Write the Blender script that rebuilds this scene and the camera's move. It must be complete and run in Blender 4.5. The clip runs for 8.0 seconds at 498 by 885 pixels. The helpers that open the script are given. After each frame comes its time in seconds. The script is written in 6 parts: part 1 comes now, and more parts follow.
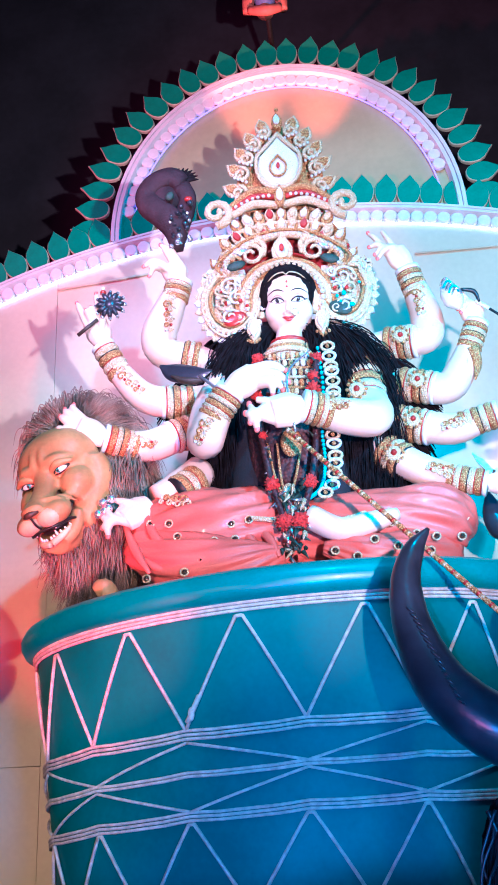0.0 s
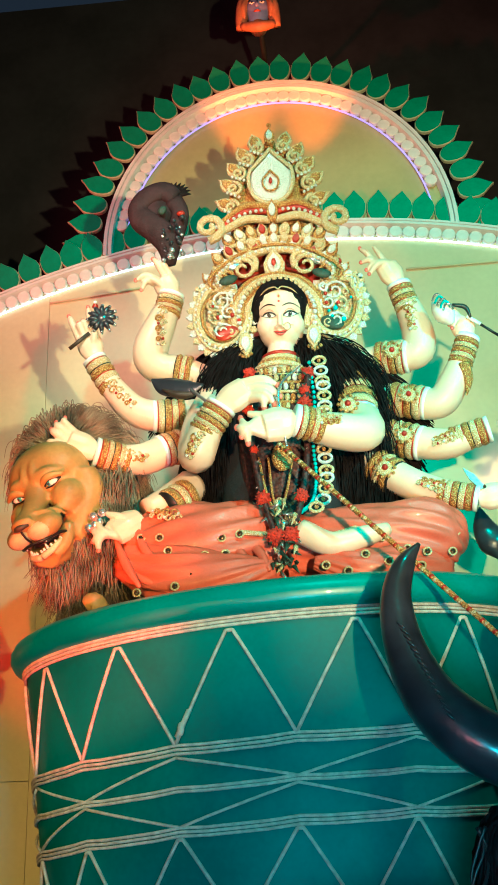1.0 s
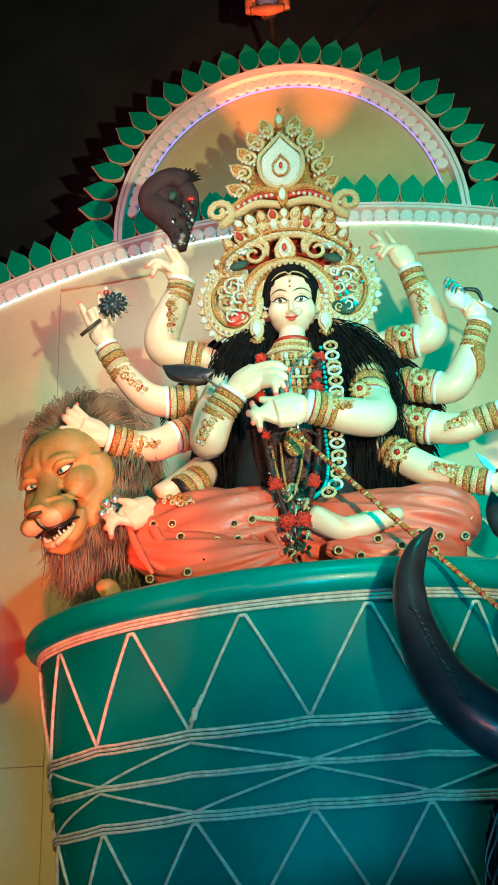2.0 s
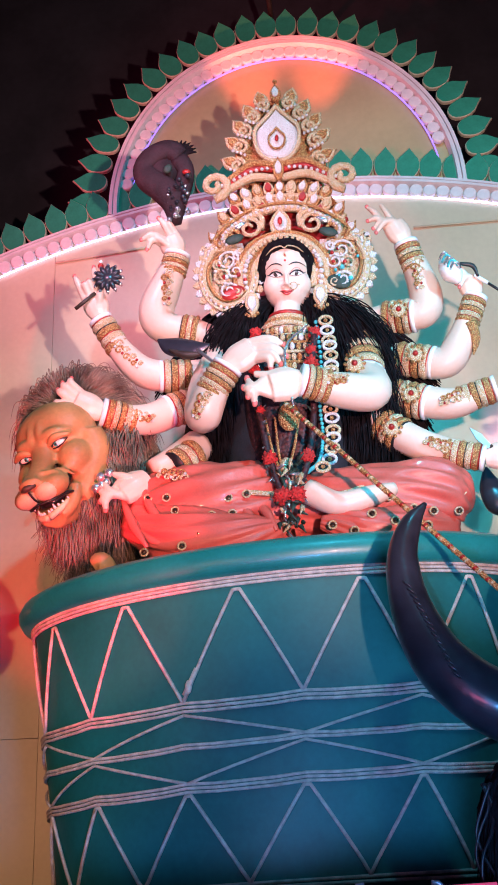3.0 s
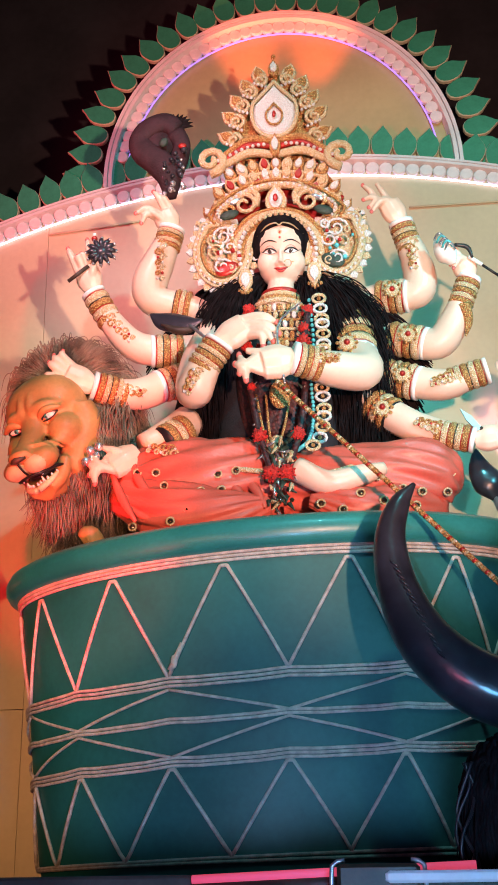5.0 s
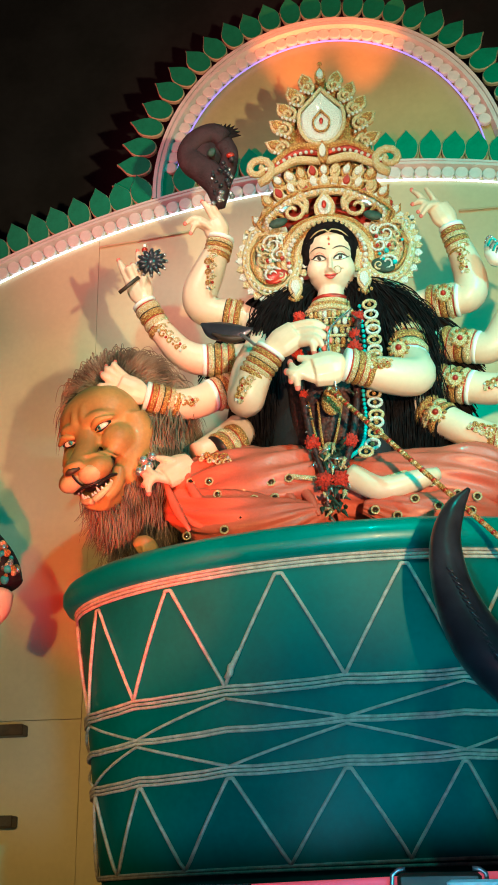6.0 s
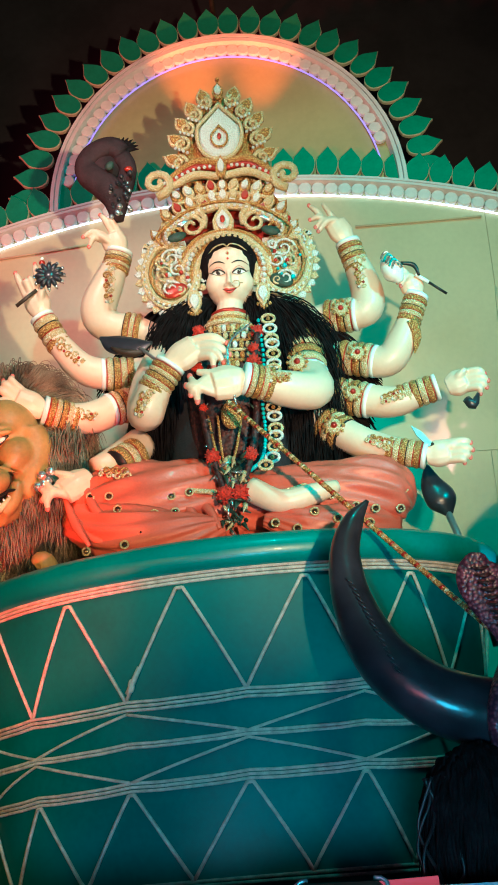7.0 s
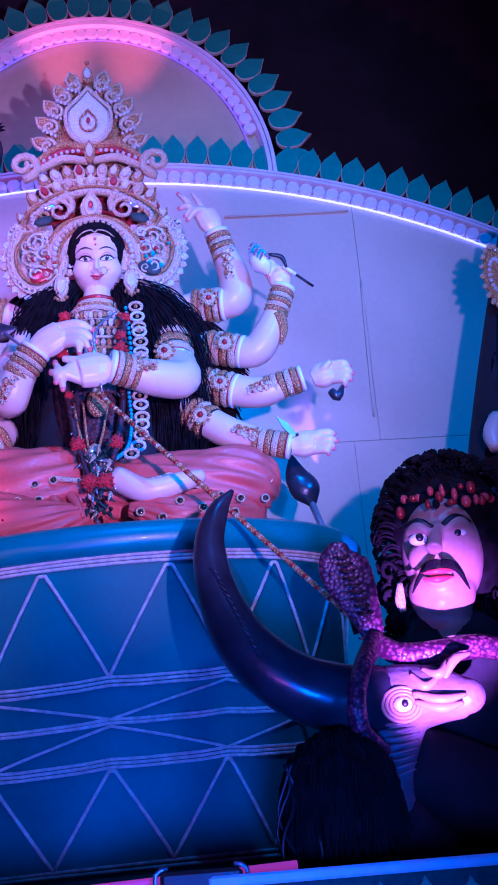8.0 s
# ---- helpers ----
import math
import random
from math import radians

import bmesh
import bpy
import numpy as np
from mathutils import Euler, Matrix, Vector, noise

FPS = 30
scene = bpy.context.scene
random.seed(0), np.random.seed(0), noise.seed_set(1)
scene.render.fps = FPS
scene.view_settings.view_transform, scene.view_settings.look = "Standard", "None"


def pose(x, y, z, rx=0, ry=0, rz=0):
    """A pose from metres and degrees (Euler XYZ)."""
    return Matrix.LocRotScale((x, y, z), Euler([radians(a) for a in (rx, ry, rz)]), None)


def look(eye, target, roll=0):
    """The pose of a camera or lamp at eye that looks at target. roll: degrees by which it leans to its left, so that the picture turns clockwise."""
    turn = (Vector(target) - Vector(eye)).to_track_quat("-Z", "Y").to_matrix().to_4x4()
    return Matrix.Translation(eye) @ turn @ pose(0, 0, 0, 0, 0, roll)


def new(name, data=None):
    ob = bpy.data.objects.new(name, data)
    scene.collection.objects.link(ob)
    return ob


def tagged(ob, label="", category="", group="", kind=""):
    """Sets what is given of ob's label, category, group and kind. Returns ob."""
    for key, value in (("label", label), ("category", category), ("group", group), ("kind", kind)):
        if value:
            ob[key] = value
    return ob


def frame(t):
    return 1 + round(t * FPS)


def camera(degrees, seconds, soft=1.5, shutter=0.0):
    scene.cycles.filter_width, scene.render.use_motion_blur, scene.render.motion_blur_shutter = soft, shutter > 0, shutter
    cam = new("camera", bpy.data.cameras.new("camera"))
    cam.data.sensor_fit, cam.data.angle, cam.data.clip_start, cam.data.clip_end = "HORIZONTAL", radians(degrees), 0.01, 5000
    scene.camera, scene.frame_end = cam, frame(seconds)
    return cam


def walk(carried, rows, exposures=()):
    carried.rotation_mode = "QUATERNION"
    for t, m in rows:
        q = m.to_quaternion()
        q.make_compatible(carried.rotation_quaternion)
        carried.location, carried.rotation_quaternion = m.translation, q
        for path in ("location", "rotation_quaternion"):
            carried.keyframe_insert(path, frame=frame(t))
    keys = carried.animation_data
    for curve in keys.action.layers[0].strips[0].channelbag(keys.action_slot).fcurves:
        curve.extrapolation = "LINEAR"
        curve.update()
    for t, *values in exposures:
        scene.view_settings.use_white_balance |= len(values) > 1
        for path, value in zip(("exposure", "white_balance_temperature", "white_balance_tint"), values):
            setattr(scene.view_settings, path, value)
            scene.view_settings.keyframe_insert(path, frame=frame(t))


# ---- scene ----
from mathutils.bvhtree import BVHTree

cam = camera(24, 8.0, soft=1.8)
walk(cam, [
    (0, pose(0.280, -5.300, 1.600, 113.075, 1.810, 6.223)),
    (0.5, pose(0.280, -5.300, 1.600, 113.065, 1.955, 5.965)),
    (1, pose(0.280, -5.300, 1.600, 113.754, 1.715, 5.714)),
    (1.5, pose(0.280, -5.300, 1.600, 114.017, 1.743, 6.084)),
    (2, pose(0.280, -5.300, 1.600, 113.073, 1.811, 6.389)),
    (3.5, pose(0.280, -5.300, 1.600, 111.731, 1.561, 5.720)),
    (4, pose(0.280, -5.300, 1.600, 112.056, 1.625, 5.345)),
    (4.5, pose(0.280, -5.300, 1.600, 111.764, 1.661, 5.583)),
    (5, pose(0.280, -5.300, 1.600, 110.660, 0.727, 5.169)),
    (5.2, pose(0.280, -5.300, 1.600, 110.703, 0.360, 6.578)),
    (6.3, pose(0.280, -5.300, 1.600, 111.559, 0.662, 7.938)),
    (6.5, pose(0.280, -5.300, 1.600, 113.044, 1.171, 6.752)),
    (7, pose(0.280, -5.300, 1.600, 111.619, 2.808, 3.487)),
    (7.5, pose(0.280, -5.300, 1.600, 112.779, 3.204, 0.724)),
    (8, pose(0.280, -5.300, 1.600, 110.686, 4.474, -2.895)),
], exposures=(
    (0.0, 0.6, 4150, 26), (0.2, 0.42, 4750, -14), (0.4, 0.42, 7500, -36), (0.6, 0.42, 7600, -36), (1.3, 0.15, 5750, -47), (2.2, 0.06, 5550, -47), (3.3, 0.0, 5750, 66),
    (4.5, 0.03, 5900, 58), (4.9, 0.03, 7000, 46), (5.2, 0.03, 7200, 22), (6.3, -0.1, 6650, -30), (7.1, -0.15, 5950, -18), (7.3, -0.28, 4950, 22),
    (7.6, -0.5, 4300, 48), (8.0, -0.85, 4150, 106)))

# ---------------------------------------------------------------- world and lamps
world = bpy.data.worlds.new("night_sky")
scene.world = world
world.use_nodes = True
bg = world.node_tree.nodes["Background"]
bg.inputs[0].default_value = (0.012, 0.014, 0.03, 1)
bg.inputs[1].default_value = 1.0


def lamp(name, eye, target, color, watts, size, radius=0.08, blend=0.5):
    d = bpy.data.lights.new(name, "SPOT")
    d.color, d.energy, d.spot_size, d.spot_blend, d.shadow_soft_size = color, watts, radians(size), blend, radius
    ob = new(name, d)
    ob.matrix_world = look(eye, target)
    return ob


lamp("truss_spot_cyan", (1.0, -4.5, 6.8), (0.4, 0.3, 4.4), (0.05, 0.92, 0.95), 600, 60, blend=0.8)
lamp("wing_spot_cyan", (3.0, -3.6, 4.6), (0.5, -0.1, 3.9), (0.03, 0.85, 1.0), 700, 28, blend=0.8)
lamp("truss_spot_white", (-1.7, -4.6, 6.2), (-0.6, 0.0, 4.75), (1.0, 0.51, 0.55), 1000, 28, blend=0.8)
lamp("floor_spot_warm", (1.25, -4.8, 2.3), (0.1, 0.3, 4.95), (1.0, 0.62, 0.42), 1300, 54, 0.05, 0.9)
# unseen amber fill, added so the lower left wall isn't dark
lamp("front_fill_amber", (-1.1, -4.9, 2.5), (-1.6, 0.6, 2.9), (1.0, 0.50, 0.18), 520, 38, blend=0.8)
lamp("floor_spot_red", (-0.75, -2.6, 1.72), (-1.05, -0.3, 3.1), (1.0, 0.02, 0.015), 540, 34, 0.04, 0.6)
lamp("wing_spot_red", (-3.4, -2.4, 4.2), (-0.9, 0.9, 6.1), (1.0, 0.06, 0.10), 640, 44, blend=0.9)
lamp("drum_spot_pink", (-0.3, -4.2, 1.2), (0.0, -0.6, 2.3), (1.0, 0.14, 0.22), 60, 60, 0.3, 1.0)
# unseen blue fill, added only to brighten the drum
lamp("drum_fill_blue", (0.6, -4.0, 1.2), (0.0, -0.6, 2.2), (0.08, 0.52, 0.92), 290, 64, 0.3, 1.0)
lamp("face_uplight", (1.1, -2.7, 1.3), (1.30, -0.90, 2.42), (1.0, 0.35, 0.60), 2200, 19, 0.02, 0.8)
for sx in (-1, 1):
    lamp("arch_spot", (0.12 * sx, 0.55, 5.6), (0.25 * sx, 1.0, 7.0), (1.0, 0.12, 0.04), 360, 27, 0.02, 1.0)


# ---------------------------------------------------------------- materials
def mat(name, color, rough=0.6, metal=0.0, var=0.25, scale=6.0, bump=0.15, fine=60.0, spec=0.5, coat=0.0, emit=0.0, hue=None):
    """A surface with broad stains and fine grain."""
    m = bpy.data.materials.new(name)
    m.use_nodes = True
    nt = m.node_tree
    b = nt.nodes["Principled BSDF"]
    b.inputs["Roughness"].default_value = rough
    b.inputs["Metallic"].default_value = metal
    b.inputs["Specular IOR Level"].default_value = spec
    b.inputs["Coat Weight"].default_value = coat
    tc = nt.nodes.new("ShaderNodeTexCoord")
    n1, n2 = nt.nodes.new("ShaderNodeTexNoise"), nt.nodes.new("ShaderNodeTexNoise")
    n1.inputs["Scale"].default_value, n2.inputs["Scale"].default_value = scale, fine
    n1.inputs["Detail"].default_value = n2.inputs["Detail"].default_value = 4
    nt.links.new(tc.outputs["Object"], n1.inputs["Vector"])
    nt.links.new(tc.outputs["Object"], n2.inputs["Vector"])
    ramp = nt.nodes.new("ShaderNodeValToRGB")
    dark = [c * (1 - var) for c in color]
    light = [min(1, c * (1 + var * 0.7)) for c in (hue or color)]
    ramp.color_ramp.elements[0].position, ramp.color_ramp.elements[1].position = 0.35, 0.68
    ramp.color_ramp.elements[0].color, ramp.color_ramp.elements[1].color = (*dark, 1), (*light, 1)
    add = nt.nodes.new("ShaderNodeMath")
    add.operation = "MULTIPLY_ADD"
    add.inputs[1].default_value = 0.3
    nt.links.new(n2.outputs["Fac"], add.inputs[0])
    sub = nt.nodes.new("ShaderNodeMath")
    sub.operation = "SUBTRACT"
    sub.inputs[1].default_value = 0.15
    nt.links.new(n1.outputs["Fac"], sub.inputs[0])
    nt.links.new(sub.outputs[0], add.inputs[2])
    nt.links.new(add.outputs[0], ramp.inputs["Fac"])
    nt.links.new(ramp.outputs["Color"], b.inputs["Base Color"])
    if bump:
        bp = nt.nodes.new("ShaderNodeBump")
        bp.inputs["Strength"].default_value, bp.inputs["Distance"].default_value = bump, 0.01
        nt.links.new(n2.outputs["Fac"], bp.inputs["Height"])
        nt.links.new(bp.outputs[0], b.inputs["Normal"])
    if emit:
        b.inputs["Emission Color"].default_value = (*color, 1)
        b.inputs["Emission Strength"].default_value = emit
    return m


def filigree(name, color, dark, scale, metal=0.7, rough=0.3, bump=0.8):
    """Stamped, stone-set metal foil: small cells with dark grooves."""
    m = mat(name, color, rough, metal)
    nt = m.node_tree
    b = nt.nodes["Principled BSDF"]
    tc = nt.nodes.new("ShaderNodeTexCoord")
    vo = nt.nodes.new("ShaderNodeTexVoronoi")
    vo.inputs["Scale"].default_value = scale
    nt.links.new(tc.outputs["Object"], vo.inputs["Vector"])
    ramp = nt.nodes.new("ShaderNodeValToRGB")
    e = ramp.color_ramp.elements
    e[0].position, e[1].position = 0.15, 0.6
    e[0].color, e[1].color = (*color, 1), (*dark, 1)
    nt.links.new(vo.outputs["Distance"], ramp.inputs["Fac"])
    nt.links.new(ramp.outputs["Color"], b.inputs["Base Color"])
    bp = nt.nodes.new("ShaderNodeBump")
    bp.invert = True
    bp.inputs["Strength"].default_value, bp.inputs["Distance"].default_value = bump, 0.01
    nt.links.new(vo.outputs["Distance"], bp.inputs["Height"])
    nt.links.new(bp.outputs[0], b.inputs["Normal"])
    return m


SKIN = mat("painted_clay_skin", (0.78, 0.55, 0.42), 0.38, var=0.08, scale=3, bump=0.03, coat=0.15)
SKIN_PINK = mat("pink_palm_paint", (0.75, 0.16, 0.13), 0.45, var=0.2, bump=0.03)
EYE_WHITE = mat("eye_white_enamel", (0.85, 0.85, 0.82), 0.2, var=0.03, bump=0)
INK = mat("black_ink_paint", (0.012, 0.010, 0.012), 0.4, var=0.2, bump=0)
LIP = mat("red_lip_paint", (0.62, 0.06, 0.05), 0.3, var=0.1, bump=0)
HAIR = mat("black_jute_hair", (0.012, 0.009, 0.010), 0.92, var=0.5, scale=20, bump=0.0, fine=120, spec=0.08)
CLOAK = mat("black_velvet_cloth", (0.014, 0.010, 0.014), 0.85, var=0.4, scale=9, bump=0.3, fine=90)
VEST = filigree("maroon_brocade", (0.10, 0.02, 0.02), (0.03, 0.008, 0.01), 60, 0.1, 0.6, 0.4)
GOLD = filigree("gilt_foil", (0.86, 0.55, 0.20), (0.42, 0.16, 0.05), 140, 0.25, 0.32)
GOLD_PALE = filigree("stone_set_gilt", (0.93, 0.85, 0.66), (0.70, 0.46, 0.22), 170, 0.15, 0.25)
STONE = filigree("white_rhinestone", (0.93, 0.93, 0.92), (0.75, 0.70, 0.66), 150, 0.1, 0.1)
# real turquoise bits, and cyan light painted into the right ear disc
TURQ = mat("turquoise_stone_and_cyan_glint", (0.05, 0.45, 0.48), 0.15, var=0.3, scale=30, bump=0.2)
RED_FOIL = mat("red_foil", (0.45, 0.03, 0.02), 0.3, 0.3, var=0.3, scale=20)
DHOTI = mat("red_silk_cloth", (0.62, 0.105, 0.07), 0.42, var=0.16, scale=4, bump=0.12, fine=110, coat=0.1)
CLUB = mat("matt_black_felt", (0.030, 0.012, 0.015), 0.75, var=0.4, scale=14, bump=0.4, fine=70, spec=0.3)
MIRROR = mat("mirror_sequin", (0.30, 0.16, 0.10), 0.12, 0.9, var=0.5, scale=80, bump=0.2)
BUD = mat("red_wool_pompom", (0.62, 0.03, 0.02), 0.9, var=0.35, scale=70, bump=1.0, fine=160)
DARK_LEAF = mat("dark_green_foliage", (0.02, 0.045, 0.03), 0.6, var=0.4, scale=40, bump=0.6)
SILVER = mat("silver_foil", (0.75, 0.78, 0.80), 0.2, 0.85, var=0.2, scale=40, bump=0.4)
DRUM = mat("drum_teal_paint", (0.005, 0.165, 0.150), 0.5, var=0.22, scale=2.2, bump=0.06, fine=40, spec=0.3)
DRUM_RIM = mat("drum_rim_teal_gloss", (0.005, 0.23, 0.21), 0.36, var=0.2, scale=3, bump=0.08, coat=0.1)
ROPE = mat("white_cotton_rope", (0.62, 0.58, 0.50), 0.8, var=0.25, scale=30, bump=0.6, fine=200)
BOARD = mat("cream_painted_board", (0.58, 0.55, 0.38), 0.7, var=0.10, scale=1.6, bump=0.05, fine=30)
BOARD_ARCH = mat("olive_painted_board", (0.42, 0.40, 0.20), 0.65, var=0.12, scale=1.8, bump=0.05, fine=30)
TRIM = mat("white_painted_trim", (0.72, 0.72, 0.74), 0.5, var=0.08, scale=8, bump=0.1)
LEAF = mat("green_foam_leaf", (0.012, 0.26, 0.14), 0.5, var=0.18, scale=5, bump=0.08, hue=(0.02, 0.30, 0.18))
LEAF_EDGE = mat("cut_foam_edge", (0.55, 0.55, 0.38), 0.8, var=0.2)
BLACKCLOTH = mat("black_backdrop_cloth", (0.020, 0.019, 0.022), 0.9, var=0.4, scale=2, bump=0.3, fine=14)
MANE = mat("lion_mane_fibre", (0.17, 0.095, 0.06), 0.7, var=0.5, scale=9, bump=0.3, fine=160, hue=(0.30, 0.21, 0.15))
LIONSKIN = mat("lion_ochre_paint", (0.44, 0.24, 0.085), 0.5, var=0.25, scale=6, bump=0.12, coat=0.1)
LIONPALE = mat("lion_muzzle_paint", (0.62, 0.50, 0.30), 0.5, var=0.2, scale=12, bump=0.12)
HORN = mat("black_horn_lacquer", (0.026, 0.027, 0.036), 0.3, var=0.4, scale=8, bump=0.25, fine=24, coat=0.3)
BUFFALO = mat("buffalo_grey_paint", (0.22, 0.17, 0.19), 0.4, var=0.3, scale=8, bump=0.3)
ASURA = mat("demon_green_paint", (0.45, 0.26, 0.20), 0.4, var=0.15, scale=6, bump=0.05)
COBRA = filigree("cobra_scales", (0.26, 0.07, 0.11), (0.05, 0.012, 0.03), 60, 0.1, 0.35, 0.5)
WOODDARK = mat("dark_stained_wood", (0.05, 0.03, 0.02), 0.5, var=0.4, scale=10)
STEEL = mat("dull_steel", (0.5, 0.5, 0.52), 0.4, 0.8, var=0.2)
FLOOR = mat("stage_boards", (0.06, 0.05, 0.045), 0.8, var=0.4, scale=3)
GROUND = mat("trodden_ground", (0.07, 0.06, 0.05), 0.9, var=0.4, scale=0.7, bump=0.4, fine=9)
CLAY = mat("orange_clay", (0.55, 0.20, 0.12), 0.55, var=0.2, scale=12)
CLAYFACE = mat("blue_face_paint", (0.30, 0.32, 0.62), 0.45, var=0.1, scale=12)
LED = mat("led_strip_glow", (0.75, 0.78, 1.0), 0.5, var=0.05, bump=0, emit=2.2)
LEDBLUE = mat("led_violet_glow", (0.35, 0.25, 1.0), 0.5, var=0.05, bump=0, emit=1.2)
LEDRED = mat("led_bar_glow", (1.0, 0.12, 0.22), 0.5, var=0.05, bump=0, emit=0.5)


# ---------------------------------------------------------------- shape helpers
def vec(p):
    return np.array(p, float)


def spline(pts, sub=5):
    """Catmull-Rom through the points (any number of columns)."""
    p = np.array(pts, float)
    if len(p) < 3 or sub < 2:
        return p
    q = np.vstack([2 * p[0] - p[1], p, 2 * p[-1] - p[-2]])
    out = []
    for i in range(1, len(q) - 2):
        for k in range(sub):
            t = k / sub
            a, b, c, d = q[i - 1], q[i], q[i + 1], q[i + 2]
            out.append(0.5 * (2 * b + (c - a) * t + (2 * a - 5 * b + 4 * c - d) * t * t + (3 * b - a - 3 * c + d) * t ** 3))
    out.append(p[-1])
    return np.array(out)


class Shape:
    """Collects vertices and faces of one mesh, with a material for each face."""

    def __init__(self):
        self.v, self.f, self.m, self.mats, self.flat = [], [], [], [], []

    def slot(self, m):
        if m not in self.mats:
            self.mats.append(m)
        return self.mats.index(m)

    def add(self, verts, faces, m, flat=False):
        o, s = len(self.v), self.slot(m)
        self.v.extend([tuple(map(float, p)) for p in verts])
        self.f.extend([tuple(int(i) + o for i in f) for f in faces])
        self.m.extend([s] * len(faces))
        self.flat.extend([flat] * len(faces))
        return self

    def tube(self, pts, radii, m, n=12, sub=5, squash=1.0, normal=None, twist=0.0, ripple=None):
        """A tapered tube along a smooth line; squash flattens it across the normal."""
        pr = spline(np.c_[np.array(pts, float), np.array(radii if np.ndim(radii) else [radii] * len(pts), float)], sub)
        p, r = pr[:, :3], np.maximum(pr[:, 3], 1e-4)
        t = np.gradient(p, axis=0)
        t /= np.linalg.norm(t, axis=1)[:, None] + 1e-12
        ref = vec(normal) if normal is not None else (vec((0, -1, 0)) if abs(t[0][1]) < 0.8 else vec((0, 0, 1)))
        verts, ang = [], np.linspace(0, 2 * math.pi, n, endpoint=False)
        for i in range(len(p)):
            u = ref - t[i] * ref.dot(t[i])
            u /= np.linalg.norm(u) + 1e-12
            if normal is None:
                ref = u
            w = np.cross(t[i], u)
            a = ang + twist * i
            k = np.ones(n) if ripple is None else 1 + ripple[0] * np.sin(ripple[1] * ang + ripple[2] * i) * abs(np.sin(0.5 * ang + ripple[3] * i))
            verts.extend(p[i] + (r[i] * k)[:, None] * (squash * np.outer(np.cos(a), u) + np.outer(np.sin(a), w)))
        faces = [(i * n + j, i * n + (j + 1) % n, (i + 1) * n + (j + 1) % n, (i + 1) * n + j) for i in range(len(p) - 1) for j in range(n)]
        e = (len(p) - 1) * n
        faces += [tuple(range(n - 1, -1, -1)), tuple(range(e, e + n))]
        return self.add(verts, faces, m)

    def ball(self, c, r, m, turn=(0, 0, 0), nu=14, nv=9):
        r = vec(r if np.ndim(r) else (r, r, r))
        rot = np.array(Euler([radians(a) for a in turn]).to_matrix())
        verts = [(0, 0, 1)]
        for i in range(1, nv):
            a = math.pi * i / nv
            verts += [(math.sin(a) * math.cos(b), math.sin(a) * math.sin(b), math.cos(a)) for b in np.linspace(0, 2 * math.pi, nu, endpoint=False)]
        verts.append((0, 0, -1))
        faces = [(0, 1 + j, 1 + (j + 1) % nu) for j in range(nu)]
        for i in range(nv - 2):
            a, b = 1 + i * nu, 1 + (i + 1) * nu
            faces += [(a + j, b + j, b + (j + 1) % nu, a + (j + 1) % nu) for j in range(nu)]
        e, l = 1 + (nv - 2) * nu, len(verts) - 1
        faces += [(e + j, l, e + (j + 1) % nu) for j in range(nu)]
        return self.add((np.array(verts) * r) @ rot.T + vec(c), faces, m)

    def plate(self, outline, depth, m, at=(0, 0, 0), edge=None, bevel=0.0, turn=0.0, tilt=0.0):
        """An outline in (x, z), facing -y, extruded back by depth, with a bevelled front edge."""
        o = np.array(outline, float)
        n = len(o)
        c = o.mean(0)
        size = np.abs(o - c).max() + 1e-9
        front = c + (o - c) * (1 - bevel / size)
        rot = Euler((radians(tilt), radians(turn), 0)).to_matrix()
        rot = np.array(rot)
        rings = [np.c_[front[:, 0], np.full(n, 0.0), front[:, 1]], np.c_[o[:, 0], np.full(n, bevel), o[:, 1]], np.c_[o[:, 0], np.full(n, depth), o[:, 1]]]
        verts = np.vstack(rings) @ rot.T + vec(at)
        area = sum(o[i][0] * o[(i + 1) % n][1] - o[(i + 1) % n][0] * o[i][1] for i in range(n))
        cap = tuple(range(n)) if area > 0 else tuple(range(n - 1, -1, -1))
        self.add(verts, [cap], m, True)
        self.add(verts, [tuple(2 * n + k for k in cap[::-1])] + [q for k in (0, 1) for q in [(k * n + i, (k + 1) * n + i, (k + 1) * n + (i + 1) % n, k * n + (i + 1) % n) if area > 0 else (k * n + (i + 1) % n, (k + 1) * n + (i + 1) % n, (k + 1) * n + i, k * n + i) for i in range(n)]], edge or m, True)
        return self

    def rings(self, rows, m, closed=True, flat=False):
        """A skin over rows of equally many points."""
        n = len(rows[0])
        verts = [p for r in rows for p in r]
        k = n if closed else n - 1
        faces = [(i * n + j, i * n + (j + 1) % n, (i + 1) * n + (j + 1) % n, (i + 1) * n + j) for i in range(len(rows) - 1) for j in range(k)]
        return self.add(verts, faces, m, flat)

    def box(self, c, s, m, turn=(0, 0, 0), bevel=0.0):
        x, y, z = [k / 2 for k in s]
        b = min(bevel, x * 0.9, y * 0.9, z * 0.9)
        rot = np.array(Euler([radians(a) for a in turn]).to_matrix())
        if b <= 0:
            verts = [(i, j, k) for i in (-x, x) for j in (-y, y) for k in (-z, z)]
            faces = [(0, 1, 3, 2), (4, 6, 7, 5), (0, 4, 5, 1), (2, 3, 7, 6), (0, 2, 6, 4), (1, 5, 7, 3)]
            return self.add(np.array(verts) @ rot.T + vec(c), faces, m, True)
        rows = []
        for zz, k in ((-z, b), (-z + b, 0), (z - b, 0), (z, b)):
            X, Y = x - k, y - k
            rows.append([(-X + b, -Y, zz), (X - b, -Y, zz), (X, -Y + b, zz), (X, Y - b, zz), (X - b, Y, zz), (-X + b, Y, zz), (-X, Y - b, zz), (-X, -Y + b, zz)])
        verts = np.array([p for r in rows for p in r]) @ rot.T + vec(c)
